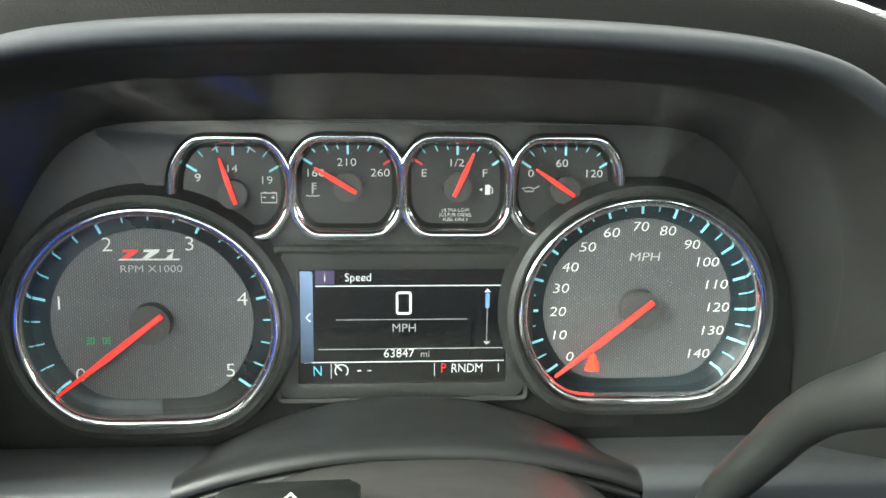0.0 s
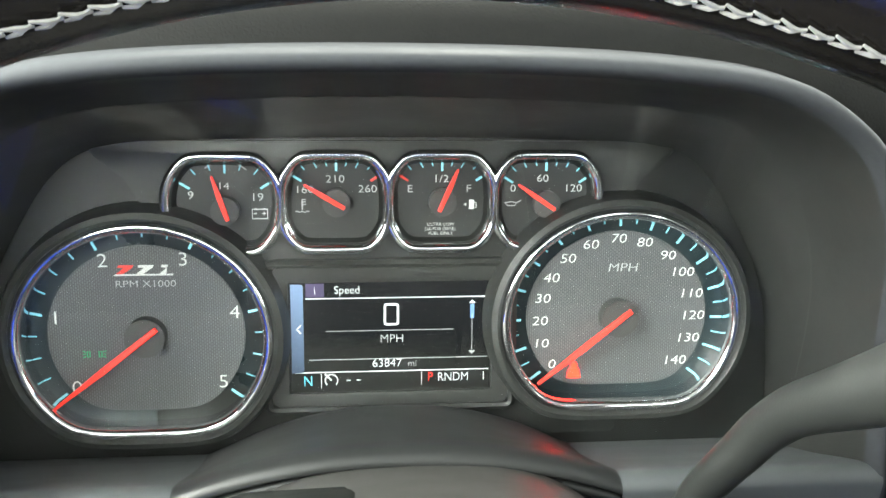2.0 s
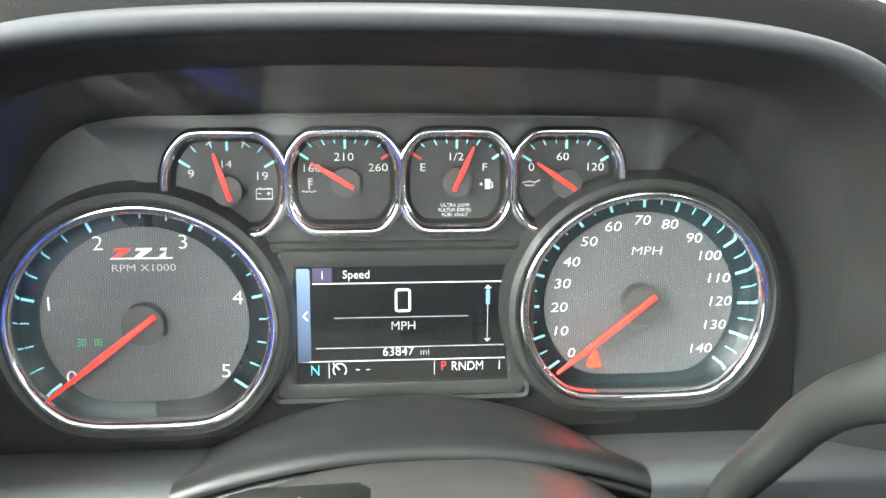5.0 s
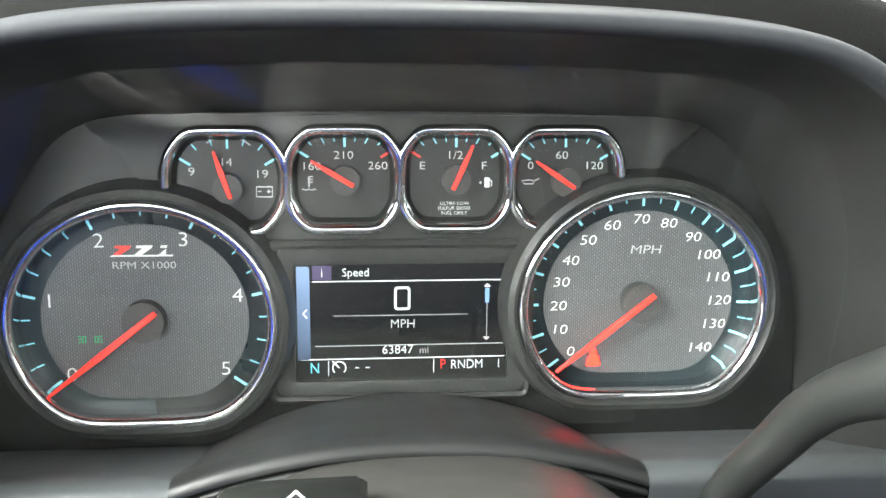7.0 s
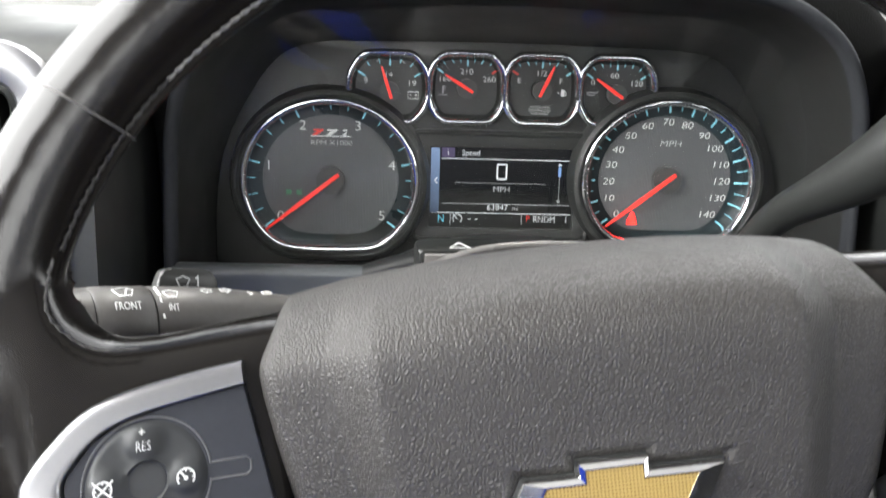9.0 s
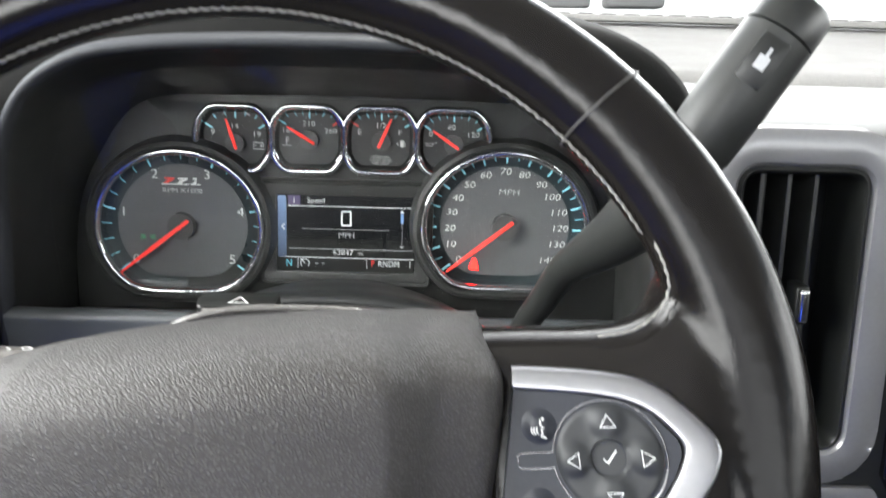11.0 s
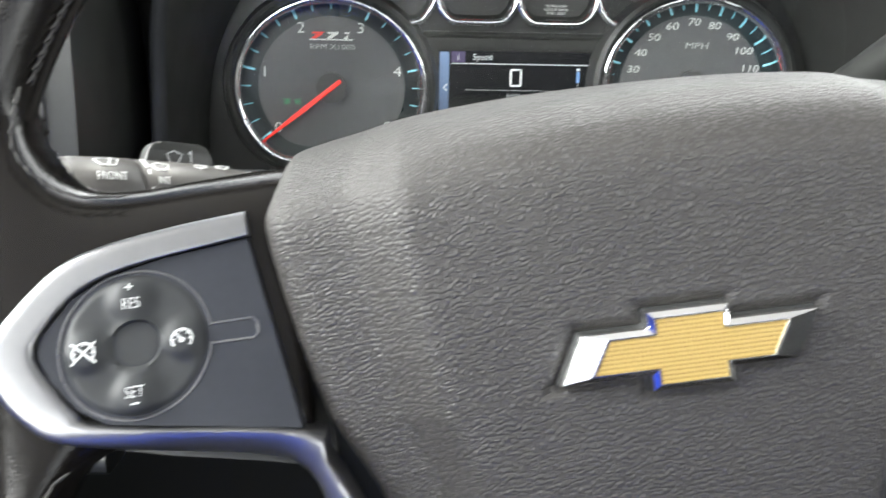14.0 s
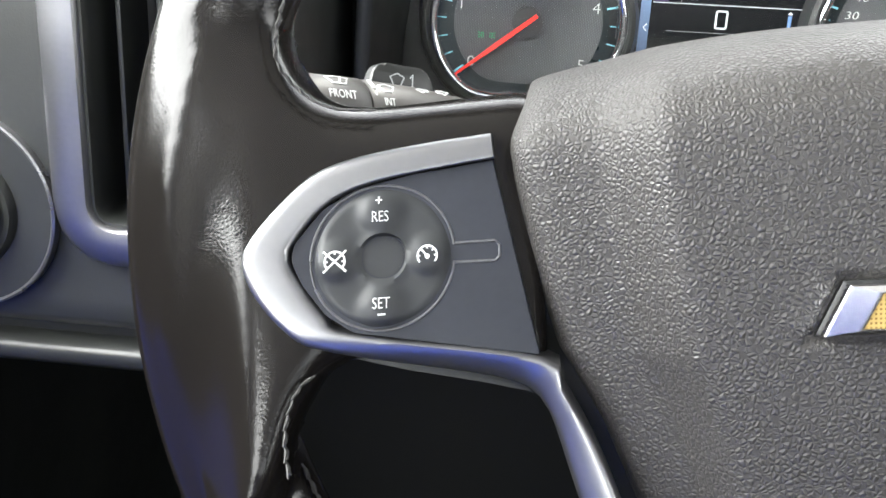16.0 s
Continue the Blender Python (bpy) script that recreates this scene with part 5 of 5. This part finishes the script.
def switch_pad(s):
    part("spoke_trim", trim_band(s), SATIN, wheel, "satin silver chevron spoke trim", smooth=50)
    inner = fillet([(x * 1.0, y) for x, y in FACE], [0.0005] + [0.004] * 8 + [0.0005], 3)
    c = Vector((0.120, 0.001))
    shrunk = [tuple(c + (Vector(p) - c) * 0.985) for p in inner]
    panel = part("switch_panel", plate(mirrored(shrunk, s), -0.010, 0.0010, 0.0005, 2, lift), PANEL, wheel, "dark blue-grey switch panel", even=True)
    # the round rocker with its tongue, domed over each button
    cu, cv, R = 0.1255, 0.0020, 0.0163
    spots = [(0.1260, 0.0128, 0.0056, 0.0021), (0.1255, -0.0088, 0.0056, 0.0021), (0.1148, 0.0020, 0.0052, 0.0021), (0.1362, 0.0020, 0.0052, 0.0021)]
    rows = []
    for i in range(15):
        r = R * (1 - (1 - i / 14) ** 1.0)
        row = []
        for k in range(72):
            a = 2 * math.pi * k / 72
            u, v = cu + max(r, 0.0002) * math.cos(a), cv + max(r, 0.0002) * math.sin(a)
            h = 0.0016 + bump_height(u, v, spots)
            d = math.hypot(u - cu, v - cv)
            h -= 0.0016 * (1 - smoothstep(0.0046, 0.0056, d))
            h += 0.0005 * math.exp(-((d - 0.0058) / 0.0009) ** 2)
            if i == 14:
                h = 0.0004
            row.append((s * u, v, h + lift(u, v)))
        rows.append(row)
    bm = grid(rows, True)
    rocker = nudge(part("rocker", bm, RUBBER, panel, "round charcoal rocker with raised buttons", smooth=60), s)
    ring = [(cu + R * math.cos(a), cv + R * math.sin(a)) for a in (radians(d) for d in range(186, 535, 6))]
    tongue = [(0.1105, 0.0040), (0.1085, 0.0036), (0.0990, 0.0036), (0.0984, 0.0030), (0.0984, 0.0006), (0.0990, 0.0), (0.1085, 0.0002), (0.1105, -0.0004)]
    border = sweep(mirrored(ring + tongue[1:-1], s), [(-0.0002, 0.0002), (0.0, 0.0007), (0.0005, 0.0013), (0.0007, 0.0013), (0.0009, 0.0010), (0.0009, 0.0)])
    nudge(part("rocker_outline", raised(border), EDGE, panel, "thin glossy moulded border", smooth=30), s)
    bm = plate(mirrored(tongue, s), 0.0, 0.0010, 0.0)
    nudge(part("rocker_tongue", raised(bm), PANEL, panel), s)
    cap = disc(s * cu, cv, 0.0047, 0.0, 0.0011, 0.0008)
    part("centre_button", raised(cap), RUBBER, rocker)
    top = 0.0016 + 0.0021 + 0.00005

    def icon(name, bm, h, mat=WHITE):
        for v in bm.verts:
            v.co.z += lift(v.co.x, v.co.y) + h
        nudge(part(name, bm, mat, panel, smooth=0), s)

    def tri_icon(u, v, turn):
        q = [(0.0, 0.0022), (-0.0023, -0.0014), (0.0023, -0.0014)]
        c, t = math.cos(turn), math.sin(turn)
        return stroke([(u + c * a - t * b, v + t * a + c * b) for a, b in q], 0.00045, 0, closed=True)

    if s > 0:
        icon("up_symbol", tri_icon(0.1260, 0.0128, 0), top)
        icon("down_symbol", tri_icon(0.1255, -0.0088, math.pi), top)
        icon("inner_symbol", tri_icon(0.1148, 0.0020, math.pi / 2), top)
        icon("outer_symbol", tri_icon(0.1362, 0.0020, -math.pi / 2), top)
        icon("tick_symbol", stroke([(0.1238, 0.0016), (0.1248, 0.0004), (0.1278, 0.0040)], 0.0005, 0), 0.00115)
        for u, v, kind in ((0.1055, 0.0120, "voice"), (0.1030, -0.0115, "phone")):
            rows = []
            for i in range(9):
                r = 0.0062 * i / 8
                rows.append([(u + max(r, 0.0002) * math.cos(a), v + max(r, 0.0002) * math.sin(a), 0.0010 + 0.0024 * math.exp(-(r / 0.0040) ** 4) - (0.0003 if i == 8 else 0)) for a in (2 * math.pi * k / 40 for k in range(40))])
            nudge(part(kind + "_button", raised(grid(rows, True)), PANEL, panel), s)
            bm = bmesh.new()
            if kind == "voice":
                disc(u + 0.0012, v + 0.0026, 0.00045, 0, 0.0002, bm=bm, sides=12)
                stroke([(u + 0.0004, v + 0.0024), (u + 0.0002, v + 0.0008), (u + 0.0012, v - 0.0001), (u + 0.0004, v - 0.0006), (u + 0.0008, v - 0.0016), (u, v - 0.0026), (u + 0.0018, v - 0.0030)], 0.00042, 0, bm)
                for k in range(3):
                    stroke([(u - 0.0008 - 0.0008 * k, v + 0.0002), (u - 0.0012 - 0.0008 * k, v - 0.0008), (u - 0.0006 - 0.0008 * k, v - 0.0018)], 0.00032, 0, bm)
            else:
                stroke([(u - 0.0030, v - 0.0010), (u - 0.0028, v + 0.0006), (u - 0.0010, v + 0.0014), (u + 0.0012, v + 0.0014), (u + 0.0030, v + 0.0004), (u + 0.0030, v - 0.0012), (u + 0.0014, v - 0.0010), (u + 0.0006, v + 0.0002), (u - 0.0008, v + 0.0002), (u - 0.0014, v - 0.0010)], 0.00045, 0, bm, closed=True)
                stroke([(u - 0.0014, v - 0.0020), (u + 0.0024, v + 0.0026)], 0.00045, 0, bm)
            icon(kind + "_symbol", bm, 0.0035)
    else:
        icon("lettering", lettering("RES", 0.0037, (-0.1258, 0.0117, 0.0001), width=0.72), top - 0.0002)
        icon("lettering", lettering("SET", 0.0037, (-0.1256, -0.0083, 0.0001), width=0.72), top)
        icon("plus_symbol", stroke([(-0.1260, 0.0165), (-0.1260, 0.0149)], 0.0003, 0, stroke([(-0.1268, 0.0157), (-0.1252, 0.0157)], 0.0003, 0)), top + 0.0002)
        icon("minus_symbol", stroke([(-0.1264, -0.0108), (-0.1246, -0.0108)], 0.00035, 0), top - 0.0003)
        for u, crossed in ((-0.1362, True), (-0.1148, False)):
            bm = stroke([(u + 0.0023 * math.cos(a), 0.0020 + 0.0023 * math.sin(a)) for a in (radians(d) for d in range(-40, 221, 20))], 0.0004, 0)
            for d in (0, 45, 90, 135, 180):
                c, t = math.cos(radians(d)), math.sin(radians(d))
                stroke([(u + 0.0016 * c, 0.0020 + 0.0016 * t), (u + 0.0022 * c, 0.0020 + 0.0022 * t)], 0.00035, 0, bm)
            if crossed:
                stroke([(u - 0.0026, 0.0044), (u + 0.0026, -0.0004)], 0.0004, 0, bm)
                stroke([(u + 0.0026, 0.0044), (u - 0.0026, -0.0004)], 0.0004, 0, bm)
            else:
                disc(u, 0.0018, 0.0006, 0, 0.0002, bm=bm, sides=12)
                stroke([(u, 0.0018), (u - 0.0014, 0.0036)], 0.0004, 0, bm)
            icon("cruise_symbol", bm, top)


switch_pad(1)
switch_pad(-1)
for s in (1, -1):
    bm = plate(mirrored(fillet([(0.084, -0.0405), (0.104, -0.0350), (0.124, -0.0302), (0.137, -0.0265), (0.140, -0.0200), (0.140, 0.0), (0.084, 0.0)], 0.003), s), -0.030, -0.0160, 0.002, lift=lift)
    part("spoke_back", bm, BLACK, wheel, "black plastic behind the spoke trim")


def emblem(grow, cx=0.0016, cv=-0.0149, tip=0.0):
    """A plain slanted cross outline, grown or shrunk by a margin."""
    g = grow
    right = [(0.0096 + g, 0.0056 + g), (0.0305 + g * 1.7 - tip, 0.0056 + g), (0.0248 + g * 0.8 - tip, -0.0056 - g), (0.0096 + g, -0.0056 - g)]
    pts = [(-0.0096 - g, 0.0093 + g), (0.0096 + g, 0.0093 + g)] + right + [(0.0096 + g, -0.0093 - g), (-0.0096 - g, -0.0093 - g)] + [(-x, -y) for x, y in right]
    return [(x + cx, y + cv) for x, y in pts][::-1]


def inside(pts, x, y):
    """How far a place lies within an outline; negative outside it."""
    near, odd = 1.0, False
    for (ax, ay), (bx, by) in zip(pts, pts[1:] + pts[:1]):
        dx, dy = bx - ax, by - ay
        t = min(1.0, max(0.0, ((x - ax) * dx + (y - ay) * dy) / (dx * dx + dy * dy)))
        near = min(near, math.hypot(x - ax - t * dx, y - ay - t * dy))
        if (ay > y) != (by > y) and x < ax + (y - ay) / dy * dx:
            odd = not odd
    return near if odd else -near


def airbag_pad():
    """The padded middle: a plateau with softly creased flanks, rolled back at the top."""
    half_at = [(-0.100, 0.046), (-0.085, 0.058), (-0.070, 0.065), (-0.055, 0.0705), (-0.045, 0.0740), (-0.035, 0.0790), (-0.025, 0.0845), (-0.010, 0.0885), (0.005, 0.0915), (0.018, 0.0937), (0.026, 0.0944), (0.032, 0.0942), (0.037, 0.0934), (0.042, 0.0920), (0.047, 0.0902), (0.053, 0.0885)]

    def half(v):
        for (a, ha), (b, hb) in zip(half_at, half_at[1:]):
            if v <= b:
                t = max(0, (v - a) / (b - a))
                return ha + (hb - ha) * t
        return half_at[-1][1]

    # (v, w) down the middle, from the bottom round over the top
    spine = smooth_path([(-0.100, -0.030), (-0.0995, -0.012), (-0.094, -0.002), (-0.080, 0.0035), (-0.050, 0.0058), (-0.014, 0.0062), (0.012, 0.0058), (0.026, 0.0050), (0.0335, 0.0030), (0.0395, -0.0015), (0.0445, -0.0085), (0.0482, -0.0170), (0.0508, -0.0270), (0.0525, -0.0380), (0.0528, -0.0500)], 6)
    spine = [q for a, b in zip(spine, spine[1:]) for q in ([a.lerp(b, k / 8) for k in range(8)] if -0.036 < a.x < 0.003 else [a])] + [spine[-1]]
    across = [-1, -0.997, -0.990, -0.978, -0.962, -0.94, -0.91, -0.88, -0.85, -0.82, -0.795, -0.775, -0.755, -0.73, -0.705, -0.68, -0.66, -0.642, -0.624, -0.60, -0.56, -0.50]
    across = across + [-0.49 + 0.0082 * k for k in range(60)]
    across = across + [0] + [-a for a in across[::-1]]
    rows = []
    for v0, w0 in [tuple(p) for p in spine]:
        h = half(v0)
        row = []
        for a in across:
            u = a * h
            k = abs(a)
            drop = 0.0085 * (abs(u) / 0.09) ** 2.4 * smoothstep(0.018, 0.046, v0)
            v = v0 - drop
            w = w0
            # flank: a shallow trough between plateau and border
            front = 1 - 0.25 * smoothstep(0.036, 0.055, v0)
            w -= front * 0.0125 * (0.85 * min(1, max(0, (k - 0.635) / 0.135)) + 0.15 * smoothstep(0.60, 0.90, k))
            w -= (0.0015 * k ** 4 + 0.0045 * k ** 2) * front
            # rounded border
            e = max(0.0, (k - 0.93) / 0.07)
            w -= 0.011 * (1 - math.sqrt(max(0.0, 1 - e * e)))
            if k == 1:
                w = min(w, w0) - 0.007
            # the emblem sits in a pressed recess
            if abs(u) < 0.045 and -0.035 < v < 0.005:
                w -= 0.0020 * smoothstep(-0.0004, 0.0026, inside(emblem(0.0028), u * 1.012, v - 0.0015))
            row.append((u * (1.012 + 0.017 * smoothstep(0.05, 0.085, u)), v - 0.0015, w + 0.001))
        rows.append(row)
    return grid(rows)


pad = part("airbag_pad", airbag_pad(), HIDE, wheel, "grained charcoal pad with a recessed emblem", smooth=70)
easing = pad.modifiers.new("smooth", "SMOOTH")
easing.factor, easing.iterations = 0.5, 1
# dark gap and hub behind the pad
part("hub_cover", plate(fillet([(-0.0955, 0.018), (-0.099, -0.02), (-0.086, -0.045), (-0.060, -0.105), (0.060, -0.105), (0.086, -0.045), (0.099, -0.02), (0.0955, 0.018), (0.084, 0.032), (-0.084, 0.032)], 0.006), -0.050, -0.024, 0.003), BLACK, wheel)


def pad_lift(u, v):
    return 0.0086


# Black sheet added under the emblem; its margin paints the recess shadow.
part("emblem_recess", plate(emblem(0.0004), -0.006, -0.0026, lift=pad_lift), BLACK, pad, "black underlay edging the emblem with a shadow line")
rows = [[(x, y, z + 0.0086) for x, y in emblem(g, tip=tip)] for g, z, tip in ((0.0, -0.003, 0), (0.0, 0.0010, 0), (-0.0003, 0.0016, 0), (-0.0015, 0.0026, 0.0044), (-0.0018, 0.0026, 0.0047), (-0.0020, 0.0016, 0.0049))]
badge = part("emblem", grid(rows, True), CHROME, pad, "slanted cross emblem with a bevelled chrome border", smooth=10)
part("emblem_insert", plate(emblem(-0.0019, tip=0.0048), 0.0, 0.0023, lift=pad_lift), GOLD, badge, "gold insert with fine dots", smooth=15)
